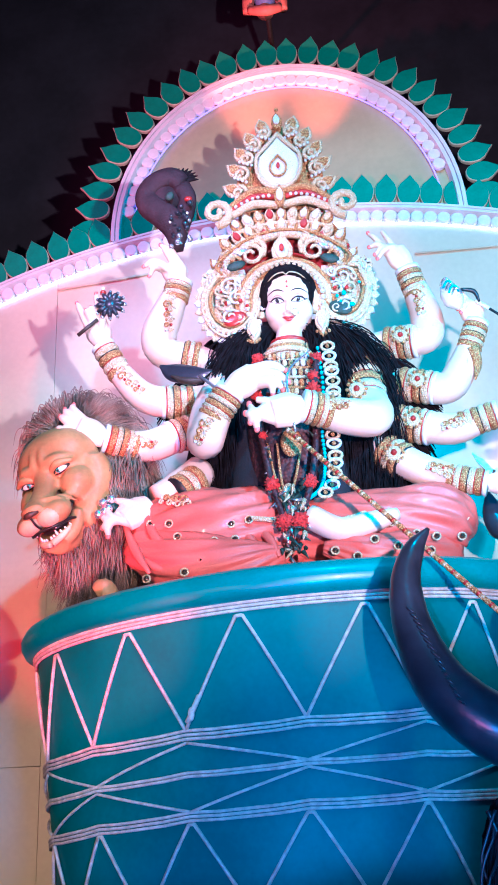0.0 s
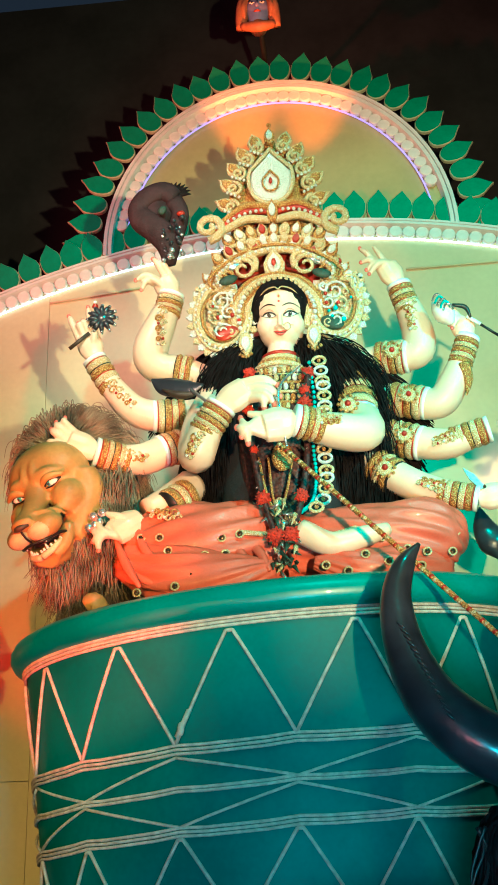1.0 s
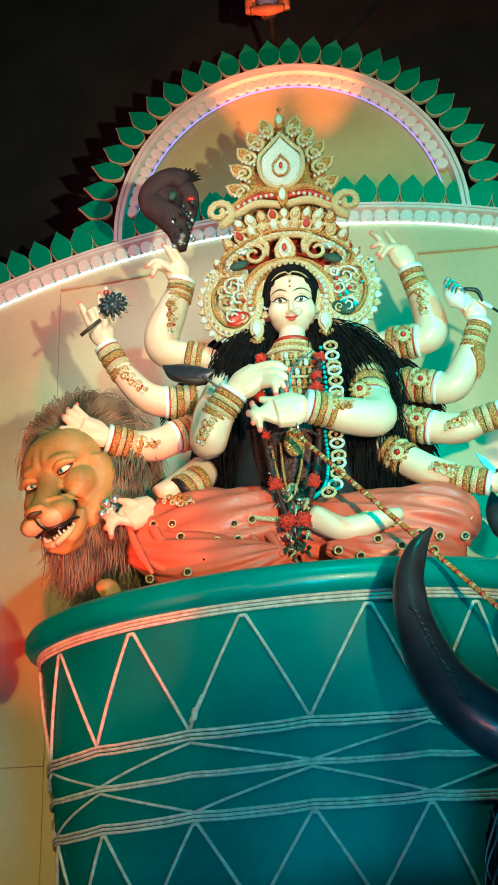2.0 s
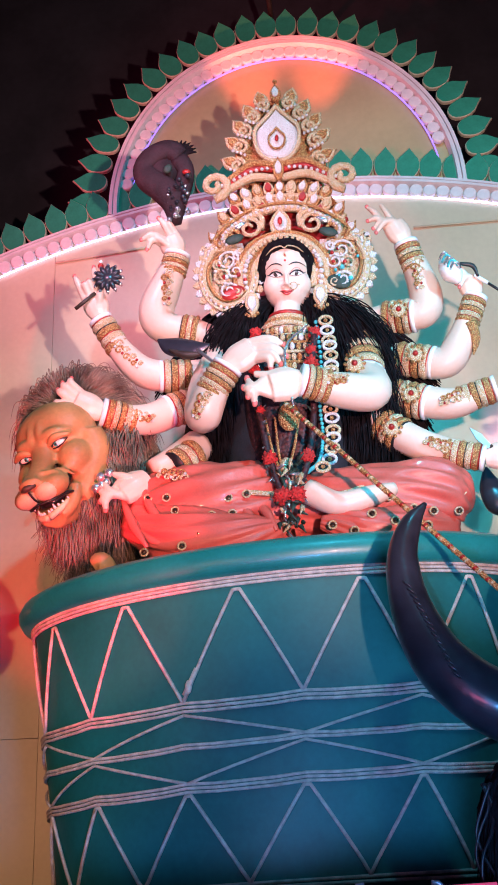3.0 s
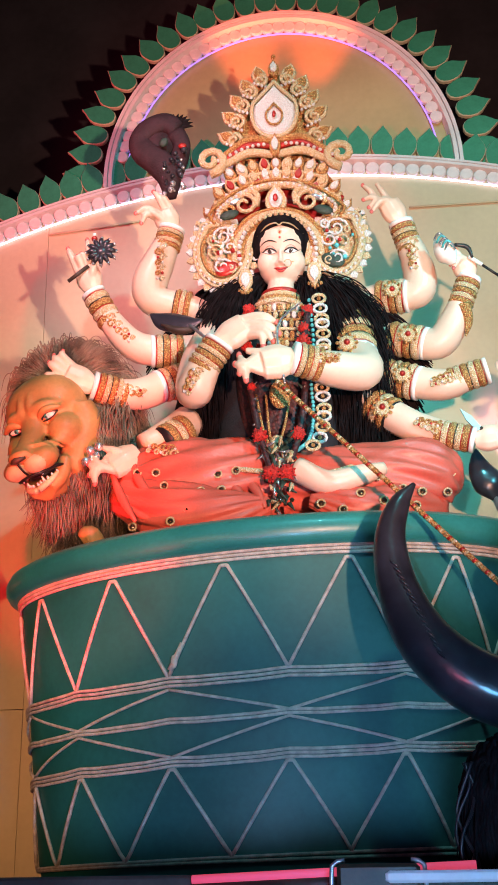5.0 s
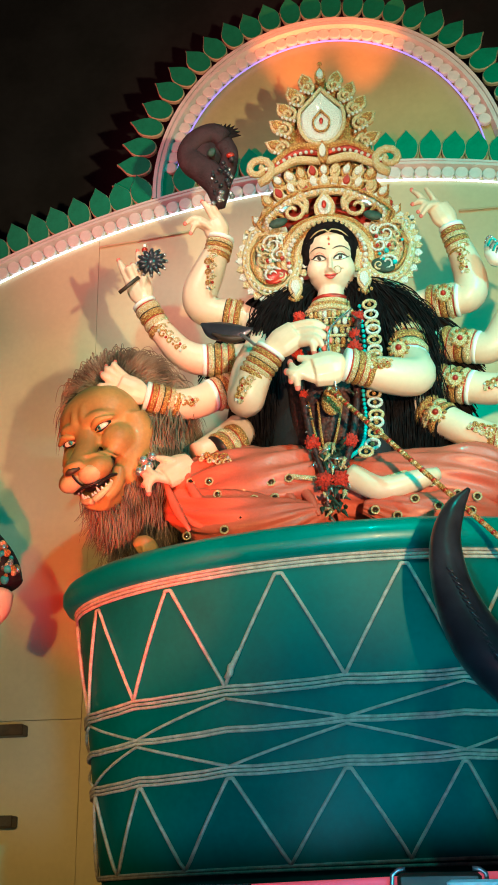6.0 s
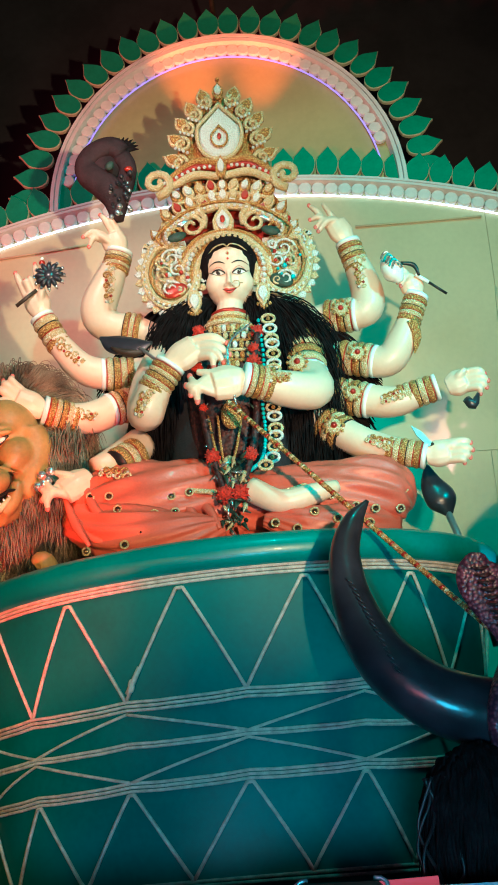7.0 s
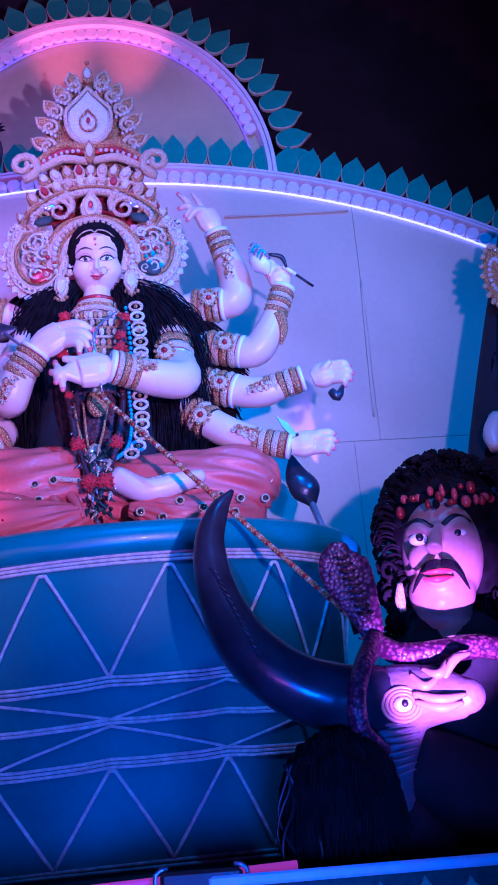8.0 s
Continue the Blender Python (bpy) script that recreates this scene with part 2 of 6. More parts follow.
        faces = [(i * 8 + j, i * 8 + (j + 1) % 8, (i + 1) * 8 + (j + 1) % 8, (i + 1) * 8 + j) for i in range(3) for j in range(8)]
        faces += [tuple(range(7, -1, -1)), tuple(range(24, 32))]
        return self.add(verts, faces, m, True)

    def data(self, name):
        me = bpy.data.meshes.new(name)
        me.from_pydata(self.v, [], self.f)
        for k in self.mats:
            me.materials.append(k)
        me.polygons.foreach_set("material_index", self.m)
        me.polygons.foreach_set("use_smooth", [not k for k in self.flat])
        me.update()
        return me


def fuse(shape, voxel, m, smooth=5):
    """The outer skin of overlapping solids, as one smooth Shape."""
    tmp = new("tmp", shape.data("tmp"))
    r = tmp.modifiers.new("remesh", "REMESH")
    r.mode, r.voxel_size = "VOXEL", voxel
    k = tmp.modifiers.new("smooth", "SMOOTH")
    k.factor, k.iterations = 0.5, smooth
    me = bpy.data.meshes.new_from_object(tmp.evaluated_get(bpy.context.evaluated_depsgraph_get()))
    out = Shape()
    out.add([v.co for v in me.vertices], [tuple(p.vertices) for p in me.polygons], m)
    bpy.data.objects.remove(tmp)
    bpy.data.meshes.remove(me)
    return out


def take(shape, other):
    """Add another shape's faces, with their materials."""
    o = len(shape.v)
    shape.v.extend(other.v)
    shape.f.extend([tuple(i + o for i in f) for f in other.f])
    shape.m.extend([shape.slot(other.mats[k]) for k in other.m])
    shape.flat.extend(other.flat)


def thing(name, label, category, shape=None, group="", kind=""):
    ob = new(name, shape.data(name) if shape else None)
    return tagged(ob, label, category, group, kind)


def part(name, shape, parent, label=""):
    ob = new(name, shape if isinstance(shape, bpy.types.Mesh) else shape.data(name))
    ob.parent = parent
    return tagged(ob, label) if label else ob


def teardrop(w, h, n=10, point=1.25):
    """Pointed leaf outline, its base at the origin, its tip up."""
    side = [(w / 2 * math.sin(math.pi * k / n) ** 0.85 * (1 - 0.25 * (k / n) ** 2), h * (1 - math.cos(math.pi * k / n)) / 2) for k in range(1, n)]
    side = [(x * (1 if z < h * 0.6 else max(0.0, (h - z) / (h * 0.4)) ** (0.62 * point)), z) for x, z in side]
    return [(0, 0)] + side + [(0, h)] + [(-x, z) for x, z in side[::-1]]


def arc(cx, cz, r, a0, a1, n):
    return [(cx + r * math.sin(radians(a)), cz + r * math.cos(radians(a))) for a in np.linspace(a0, a1, n)]


# ---------------------------------------------------------------- ground, stage, backdrop
s = Shape()
s.rings([[(-60, -60, 0), (60, -60, 0)], [(-60, 60, 0), (60, 60, 0)]], GROUND, False)
thing("ground", "trodden dark earth of the festival ground at night", "ground", s, kind="structure")

STAGE_Z = 1.63
s = Shape().box((0.2, 0.75, STAGE_Z / 2), (7.6, 4.3, STAGE_Z), FLOOR, bevel=0.01)
stage = thing("stage_floor", "dark boarded stage platform carrying the idols", "stage", s, kind="structure")
s = Shape().box((0.2, 2.55, 5.2), (12.0, 0.1, 8.4), BLACKCLOTH)
thing("wall_back", "black cloth hung behind the painted arch", "wall", s, kind="structure")
for sx in (-5.75, 6.15):
    s = Shape().box((sx, 1.2, 5.2), (0.1, 2.6, 8.4), BLACKCLOTH)
    thing("wall_side", "black cloth closing the side of the stage", "wall", s, kind="structure")

BIG_R, BIG_X, BIG_Z = 5.13, 0.064, 0.728
SM_R, SM_X, SM_Z, SM_TALL = 1.125, -0.03, 5.79, 1.093
YB = 1.0
backdrop = thing("backdrop", "cream painted board backdrop with a rounded arched top", "backdrop", kind="structure")
# upright boards with narrow joints, cut to the big arc
for a, b, z0, z1 in ((-3.05, -1.505, 1.63, 2.5), (-3.05, -1.505, 2.5, 7.0), (-1.505, 1.395, 1.63, 3.95), (-1.505, 1.55, 3.95, 7.0), (1.395, 3.1, 1.63, 3.95), (1.55, 3.1, 3.95, 7.0)):
    def top(x):
        return min(z1, BIG_Z + math.sqrt(max(0.01, BIG_R ** 2 - (x - BIG_X) ** 2)))
    xs = np.linspace(a + 0.001, b - 0.001, 25)
    out = [(x, z0 + 0.001) for x in xs] + [(x, max(z0 + 0.01, top(x) - 0.002)) for x in xs[::-1]]
    part("panel", Shape().plate(out, 0.03, BOARD, (0, YB, 0), bevel=0.001), backdrop)
# loose cloth fold and battens seen on the right-hand boards
s = Shape()
s.tube([(1.549, 0.985, 4.983), (1.541, 0.985, 4.527), (1.526, 0.985, 4.093)], [0.006, 0.012, 0.008], BOARD, 8, squash=0.5)
part("fold", s, backdrop)
s = Shape().tube([(0.748, 0.985, 5.476), (1.525, 0.985, 5.482)], 0.007, BOARD, 6)
part("batten", s, backdrop)
s = Shape().tube([(-1.501, 0.985, 5.428), (-0.921, 0.985, 5.489)], 0.007, BOARD, 6)
part("batten", s, backdrop)

arch = thing("arch_panel", "olive painted semicircular board crowned by green leaves", "arch", kind="structure")
out = [(x, SM_Z + (z - SM_Z) * SM_TALL) for x, z in arc(SM_X, SM_Z, SM_R - 0.01, -92, 92, 40)]
part("panel", Shape().plate(out[::-1], 0.03, BOARD_ARCH, (0, YB + 0.05, 0)), arch)


def moulding(cx, cz, r, a0, a1, y, w, d, m, n=60, tall=1.0):
    """A flat band bent along an arc."""
    sh = Shape()
    rows = []
    for a in np.linspace(a0, a1, n):
        sn, cs = math.sin(radians(a)), math.cos(radians(a))
        sec = [(r, y), (r - 0.012, y - d), (r - w * 0.45, y - d), (r - w * 0.5, y - d * 0.6), (r - w * 0.55, y - d), (r - w + 0.01, y - d), (r - w, y)]
        rows.append([(cx + k * sn, yy, cz + k * cs * tall) for k, yy in sec])
    return sh.rings(rows, m, True, True)


part("trim", moulding(SM_X, SM_Z, SM_R + 0.02, -92, 92, YB + 0.04, 0.075, 0.07, TRIM, 60, SM_TALL), arch, "white double-ridged moulding")
trim = thing("trim", "white ridged moulding along the arched backdrop top", "trim", moulding(BIG_X, BIG_Z, BIG_R + 0.02, -37, 37, YB + 0.0, 0.06, 0.06, TRIM, 90), kind="structure")


def disc_mesh(r, d):
    n = 16
    o = [(r * math.cos(2 * math.pi * k / n), r * math.sin(2 * math.pi * k / n)) for k in range(n)]
    return Shape().plate(o, d, TRIM, bevel=0.006).data("scallop")


DISC = disc_mesh(0.041, 0.03)
for k, a in enumerate(np.arange(-80, 73, 4.0)):
    ob = part("scallop", DISC, arch)
    r = SM_R - 0.085
    ob.location = (SM_X + r * math.sin(radians(a)), YB + 0.0, SM_Z + SM_TALL * r * math.cos(radians(a)))
for k, a in enumerate(np.arange(-36, 36.1, 0.94)):
    ob = part("scallop", DISC, trim)
    r = BIG_R - 0.07
    ob.location = (BIG_X + r * math.sin(radians(a)), YB - 0.035, BIG_Z + r * math.cos(radians(a)))

LEAVES = [Shape().plate(teardrop(w, h), 0.03, LEAF, edge=LEAF_EDGE, bevel=0.006).data("leaf") for w, h in ((0.155, 0.240), (0.150, 0.245), (0.160, 0.235))]
for k, a in enumerate(np.arange(-92, 92.1, 6.3)):
    ob = part("leaf", LEAVES[k % 3], arch)
    r = SM_R + 0.055
    ob.location = (SM_X + r * math.sin(radians(a)), YB + 0.03 + 0.004 * (k % 2), SM_Z + SM_TALL * r * math.cos(radians(a)))
    ob.rotation_euler = (0, radians(a + random.uniform(-3, 3)), 0)
for k, a in enumerate(np.arange(-36.2, 36.3, 1.56)):
    ob = part("leaf", LEAVES[(k + 1) % 3], trim)
    r = BIG_R + 0.03
    ob.location = (BIG_X + r * math.sin(radians(a)), YB + 0.004 * (k % 2), BIG_Z + r * math.cos(radians(a)))
    ob.rotation_euler = (0, radians(a + random.uniform(-3, 3)), 0)
# light strips tucked under both mouldings
s = Shape()
s.tube([(x, YB - 0.012, z) for x, z in arc(BIG_X, BIG_Z, BIG_R - 0.115, -35, 35, 60)], 0.006, LED, 6, 1)
thing("light_strip", "thin glowing light strip under the arched moulding", "light strip", s)
s = Shape()
s.tube([(x, YB + 0.02, z) for x, z in [(x, SM_Z + (z - SM_Z) * SM_TALL) for x, z in arc(SM_X, SM_Z, SM_R - 0.13, -80, 80, 60)]], 0.005, LEDBLUE, 6, 1)
thing("light_strip", "thin violet light strip inside the small arch", "light strip", s)

# ---------------------------------------------------------------- the giant drum
DX, DB = -0.065, 0.62


def drum_a(z):
    return 1.025 + (z - 1.66) / (2.86 - 1.66) * 0.142


def lean(x, z):
    """The drum leans a little: its rim rises towards +x."""
    return 0.05 * x * min(1.0, max(0.0, (z - 1.64) / 0.1))


def drum_p(deg, z, out=0.0):
    a = drum_a(z) + out
    return (DX + a * math.sin(radians(deg)), -DB * a * math.cos(radians(deg)), z + lean(a * math.sin(radians(deg)), z))


drum = thing("giant_drum", "giant teal painted drum laced with white rope, idol seated on it", "drum")
s = Shape()
s.rings([[drum_p(-d, z) for d in np.linspace(0, 360, 96, endpoint=False)] for z in (1.635, 1.66, 1.70, 1.74, 1.85, 2.0, 2.15, 2.3, 2.45, 2.6, 2.75, 2.9)], DRUM)
part("body", s, drum)
s = Shape()
prof = [(-0.03, 2.852), (0.03, 2.852), (0.062, 2.868), (0.080, 2.898), (0.082, 2.93), (0.066, 2.962), (0.03, 2.984), (-0.03, 2.992), (-0.2, 2.98)]
s.rings([[(DX + (1.165 + o) * math.sin(radians(d)), -DB * (1.165 + o * 1.2) * math.cos(radians(d)), z + 0.018 + 0.05 * (1.165 + o) * math.sin(radians(d))) for d in np.linspace(360, 0, 96, endpoint=False)] for o, z in prof], DRUM_RIM)
part("rim", s, drum, "glossy rounded teal rim")
s = Shape()
ring = [(DX + 0.97 * math.sin(radians(d)), -DB * 0.97 * math.cos(radians(d)), 2.996 + 0.0485 * math.sin(radians(d))) for d in np.linspace(360, 0, 64, endpoint=False)]
s.add(ring, [tuple(range(64))], DRUM_RIM)
part("drumhead", s, drum)


def rope(pts, r=0.0085):
    return Shape().tube(pts, r, ROPE, 6, 1)


for z, o in ((2.866, 0.016), (2.851, 0.016), (2.836, 0.012), (1.700, 0.010), (1.684, 0.010)):
    part("hoop", rope([drum_p(d, z, o) for d in np.linspace(-180, 180, 73)], 0.0075), drum)
STEP = 25.0
knots = [4.8 + STEP * k for k in range(-7, 8)]
for zs in ((2.386, 2.370, 2.354), (2.226, 2.212), (2.078, 2.063, 2.048)):
    for z in zs:
        pts = []
        for k in knots[:-1]:
            for u in range(4):
                pull = 0.016 * (1 - abs(u / 4 - 0.0) * 1) if u == 0 else -0.006 * math.sin(math.pi * u / 4)
                pts.append(drum_p(k + STEP * u / 4, z + pull * 0.35, 0.012))
        pts.append(pts[0])
        part("band_rope", rope(pts, 0.0068), drum)


def lace(points, r=0.008):
    """Rope stretched over the shell between knots given as (degrees, height)."""
    out = []
    for (d0, z0), (d1, z1) in zip(points[:-1], points[1:]):
        for u in np.linspace(0, 1, 8, endpoint=False):
            out.append(drum_p(d0 + (d1 - d0) * u, z0 + (z1 - z0) * u, 0.012))
    out.append(drum_p(*points[-1], 0.012))
    return rope(out, r)


for k in knots[:-1]:
    top = k + STEP / 2
    part("lacing", lace([(k, 2.392), (top - 0.7, 2.815), (top + 0.7, 2.815), (k + STEP, 2.392)]), drum)
    part("lacing", lace([(k - STEP / 2, 1.705), (k - 0.6, 2.04), (k + 0.6, 2.04), (k + STEP / 2, 1.705)]), drum)
for i, k in enumerate(knots[:-1]):
    if i % 2 == 1:
        part("lacing", lace([(k - STEP, 2.345), (k, 2.232), (k + STEP, 2.345)], 0.0065), drum)
        part("lacing", lace([(k - STEP, 2.085), (k, 2.206), (k + STEP, 2.085)], 0.0065), drum)
s = Shape().ball(drum_p(-18.6, 2.452, 0.02), (0.014, 0.014, 0.028), ROPE)
s.tube([drum_p(-19.6, 2.42, 0.02), drum_p(-16.6, 2.52, 0.02)], 0.011, ROPE, 8, 2)
part("knot", s, drum, "thick tied rope knot")


# ---------------------------------------------------------------- the seated ten-armed idol
U = 0.0028


def limb(sh, pts, px, m=None, n=14):
    sh.tube(pts, [r * U for r in px], m or SKIN, n, 6)


def band(sh, a, b, px, m=None, rows=3):
    """A stamped bracelet round the limb between a and b."""
    a, b = vec(a), vec(b)
    for k in range(rows):
        c0, c1 = a + (b - a) * k / rows, a + (b - a) * (k + 0.86) / rows
        mid = (c0 + c1) / 2
        sh.tube([c0, mid, c1], [px * U, px * 1.07 * U, px * U], m or (GOLD if k % 2 == 0 else GOLD_PALE), 16, 3)
        sh.tube([c1, a + (b - a) * (k + 1) / rows], px * 0.99 * U, INK if k % 3 == 2 else RED_FOIL, 14, 1)
    if rows > 3:
        e = (b - a) / np.linalg.norm(b - a)
        sh.tube([b + e * 0.004, b + e * 0.022], px * 1.02 * U, EYE_WHITE, 14, 1)


def appliques(sh, a, b, px):
    """Gilt lace curls glued along the outside of a forearm."""
    a, b = vec(a), vec(b)
    for k in range(7):
        c = a + (b - a) * k / 6 + vec((0, -px * U, 0))
        r = 0.024 - 0.002 * k
        up = np.cross((b - a) / np.linalg.norm(b - a), (0, -1, 0)) * (0.012 if k % 2 else -0.012)
        pts = [c + up + r * (1 - 0.7 * u) * vec((math.cos(7 * u), 0.25 * u, math.sin(7 * u))) for u in np.linspace(0, 1, 9)]
        sh.tube(pts, 0.0055, (GOLD_PALE, GOLD)[k % 2], 6, 1)
        sh.ball(c - up, 0.008, (STONE, GOLD, RED_FOIL)[k % 3], nu=6, nv=5)


def medal(sh, c, px, m=None):
    """A round boss with a beaded edge."""
    c = vec(c)
    sh.ball(c, (px * U, px * 0.45 * U, px * U), m or GOLD_PALE)
    for k in range(10):
        a = 2 * math.pi * k / 10
        sh.ball(c + vec((math.cos(a), -0.15, math.sin(a))) * px * 1.15 * U, px * 0.24 * U, GOLD, nu=8, nv=5)
    sh.ball(c + vec((0, -px * 0.4 * U, 0)), px * 0.4 * U, RED_FOIL, nu=8, nv=6)


def finger(sh, a, b, c, px):
    sh.tube([a, b, c], [px * U, px * 0.92 * U, px * 0.55 * U], SKIN, 8, 4)


def hand(sh, wrist, knuckle, tips, px, thumb=None, palm=None):
    """A palm from wrist to knuckles and fingers towards the tips."""
    w, k = vec(wrist), vec(knuckle)
    sh2 = Shape()
    sh2.tube([w, w + (k - w) * 0.45, k], [px * 0.62 * U, px * 0.98 * U, px * 0.9 * U], SKIN, 12, 4, 0.62)
    along = (k - w) / (np.linalg.norm(k - w) + 1e-9)
    for i, tp in enumerate(tips):
        tp = vec(tp)
        side = np.cross(along, (0, -1, 0))
        base = k + side * (i - (len(tips) - 1) / 2) * px * 0.42 * U
        mid = (base + tp) / 2 + vec((0, -px * 0.25 * U, 0)) + along * px * 0.3 * U
        finger(sh2, base - along * px * 0.3 * U, mid, tp, px * 0.29)
        sh.ball(tp + vec((0, -px * 0.12 * U, 0)), (px * 0.16 * U, px * 0.10 * U, px * 0.2 * U), SKIN_PINK, nu=8, nv=6)
    if thumb is not None:
        th = vec(thumb)
        b = w + (k - w) * 0.3
        finger(sh2, b, (b + th) / 2 + vec((0, -0.015, 0)), th, px * 0.32)
    take(sh, fuse(sh2, 0.0055, SKIN, 2))


d = Shape()
# trunk, cloak of hair, hips
d.tube([(-0.025, -0.100, 3.332), (-0.021, -0.120, 3.563), (-0.019, -0.130, 3.850), (-0.014, -0.120, 4.111), (-0.007, -0.100, 4.293)], [0.34, 0.29, 0.27, 0.28, 0.14], CLOAK, 24, 6, 0.62)
d.tube([(-0.025, -0.240, 3.519), (-0.014, -0.250, 3.740), (-0.010, -0.240, 3.979), (-0.008, -0.220, 4.139)], [0.15, 0.19, 0.2, 0.16], VEST, 18, 5, 0.55)
# dark cloth mantle falling behind
d.tube([(-0.010, 0.020, 4.519), (-0.018, 0.020, 4.339), (-0.013, 0.030, 4.011), (-0.005, 0.040, 3.711), (-0.002, 0.040, 3.462)], [0.16, 0.38, 0.49, 0.56, 0.60], CLOAK, 28, 6, 0.34)
# wavy locks over both shoulders and down the back
rnd = random.Random(4)
for i in range(4200):
    side = -1 if i % 2 else 1
    u = rnd.random()
    a = vec((-0.006, -0.100, 4.389)) + vec((side * (0.06 + 0.09 * u), 0.04 - 0.12 * rnd.random(), 0.04 * rnd.random()))
    drop = 0.30 + 0.80 * rnd.random()
    out = side * (0.06 + (0.22 if side < 0 else 0.34) * rnd.random())
    ph, amp = rnd.uniform(0, 6.28), rnd.uniform(0.008, 0.024)
    lift = rnd.uniform(-0.10, 0.0)
    pts = []
    for t in np.linspace(0, 1, 8):
        fan = min(1.0, 1.5 * t) ** 0.7
        pts.append(a + vec((out * fan + amp * math.sin(ph + 9 * t), lift * math.sin(math.pi * min(1, t * 1.2)) + amp * 0.6 * math.cos(ph + 8 * t), -drop * t ** 1.35)))
    d.tube(pts, [0.002, 0.0024, 0.0024, 0.0024, 0.0023, 0.0021, 0.0016, 0.0006], HAIR, 4, 2)
for pa, pb in (((0.260, -0.060, 4.355), (0.503, 0.000, 4.205)), ((0.286, -0.060, 4.320), (0.682, 0.000, 4.020)), ((0.320, -0.060, 4.191), (0.689, 0.000, 3.943)), ((0.355, -0.060, 4.095), (0.603, 0.000, 3.754)), ((0.401, -0.060, 3.968), (0.628, 0.000, 3.732)), ((-0.340, -0.060, 4.390), (-0.467, 0.000, 4.254)), ((-0.370, -0.060, 4.344), (-0.613, 0.000, 4.076)), ((-0.458, -0.060, 4.224), (-0.642, 0.000, 3.984))):
    pa, pb = vec(pa), vec(pb)
    for j in range(60):
        o = vec((rnd.uniform(-1, 1), rnd.uniform(-0.6, 0.6), rnd.uniform(-1, 1))) * 0.055
        d.tube([pa + o * 0.7, (pa + pb) / 2 + o + vec((0.02, 0, 0.03)), pb + o], [0.006, 0.008, 0.002], HAIR, 4, 4)
    d.tube([pa, (pa + pb) / 2 + vec((0.02, 0.03, 0.02)), pb], [0.04, 0.05, 0.02], HAIR, 8, 4)

# folded legs in pleated red cloth
d.tube([(-0.008, -0.180, 3.305), (-0.311, -0.260, 3.298), (-0.600, -0.240, 3.324), (-0.788, -0.200, 3.349)], [0.20, 0.22, 0.19, 0.09], DHOTI, 72, 12, 0.95, ripple=(0.10, 13, 0.55, 0.21))
d.tube([(-0.719, -0.300, 3.271), (-0.469, -0.420, 3.139), (-0.217, -0.460, 3.111), (-0.045, -0.450, 3.134)], [0.10, 0.13, 0.10, 0.04], DHOTI, 60, 12, 0.8, ripple=(0.12, 11, 0.5, 0.17))
d.tube([(-0.008, -0.180, 3.291), (0.303, -0.240, 3.291), (0.572, -0.220, 3.315), (0.727, -0.170, 3.322), (0.806, -0.140, 3.310)], [0.18, 0.17, 0.175, 0.15, 0.05], DHOTI, 72, 12, 0.95, ripple=(0.10, 13, -0.5, 0.19))
d.tube([(0.698, -0.220, 3.192), (0.489, -0.400, 3.123), (0.295, -0.460, 3.116), (0.127, -0.460, 3.152)], [0.07, 0.10, 0.08, 0.03], DHOTI, 60, 12, 0.8, ripple=(0.12, 11, -0.5, 0.15))
# raised pleats
for p in (((-0.683, -0.360, 3.438), (-0.616, -0.440, 3.259), (-0.457, -0.500, 3.089)), ((-0.553, -0.360, 3.402), (-0.415, -0.440, 3.207), (-0.237, -0.500, 3.075)), ((-0.451, -0.360, 3.381), (-0.290, -0.440, 3.224), (-0.152, -0.500, 3.082)), ((-0.734, -0.360, 3.306), (-0.641, -0.440, 3.144), (-0.457, -0.500, 3.026)), ((-0.348, -0.360, 3.374), (-0.215, -0.440, 3.246), (-0.115, -0.500, 3.092)), ((-0.221, -0.360, 3.352), (-0.116, -0.440, 3.226), (-0.066, -0.500, 3.114)), ((0.202, -0.360, 3.232), (0.346, -0.440, 3.157), (0.484, -0.440, 3.073)), ((-0.773, -0.360, 3.363), (-0.704, -0.440, 3.199), (-0.629, -0.500, 3.074))):
    d.tube(p, [0.008, 0.022, 0.008], DHOTI, 8, 6, 0.7)
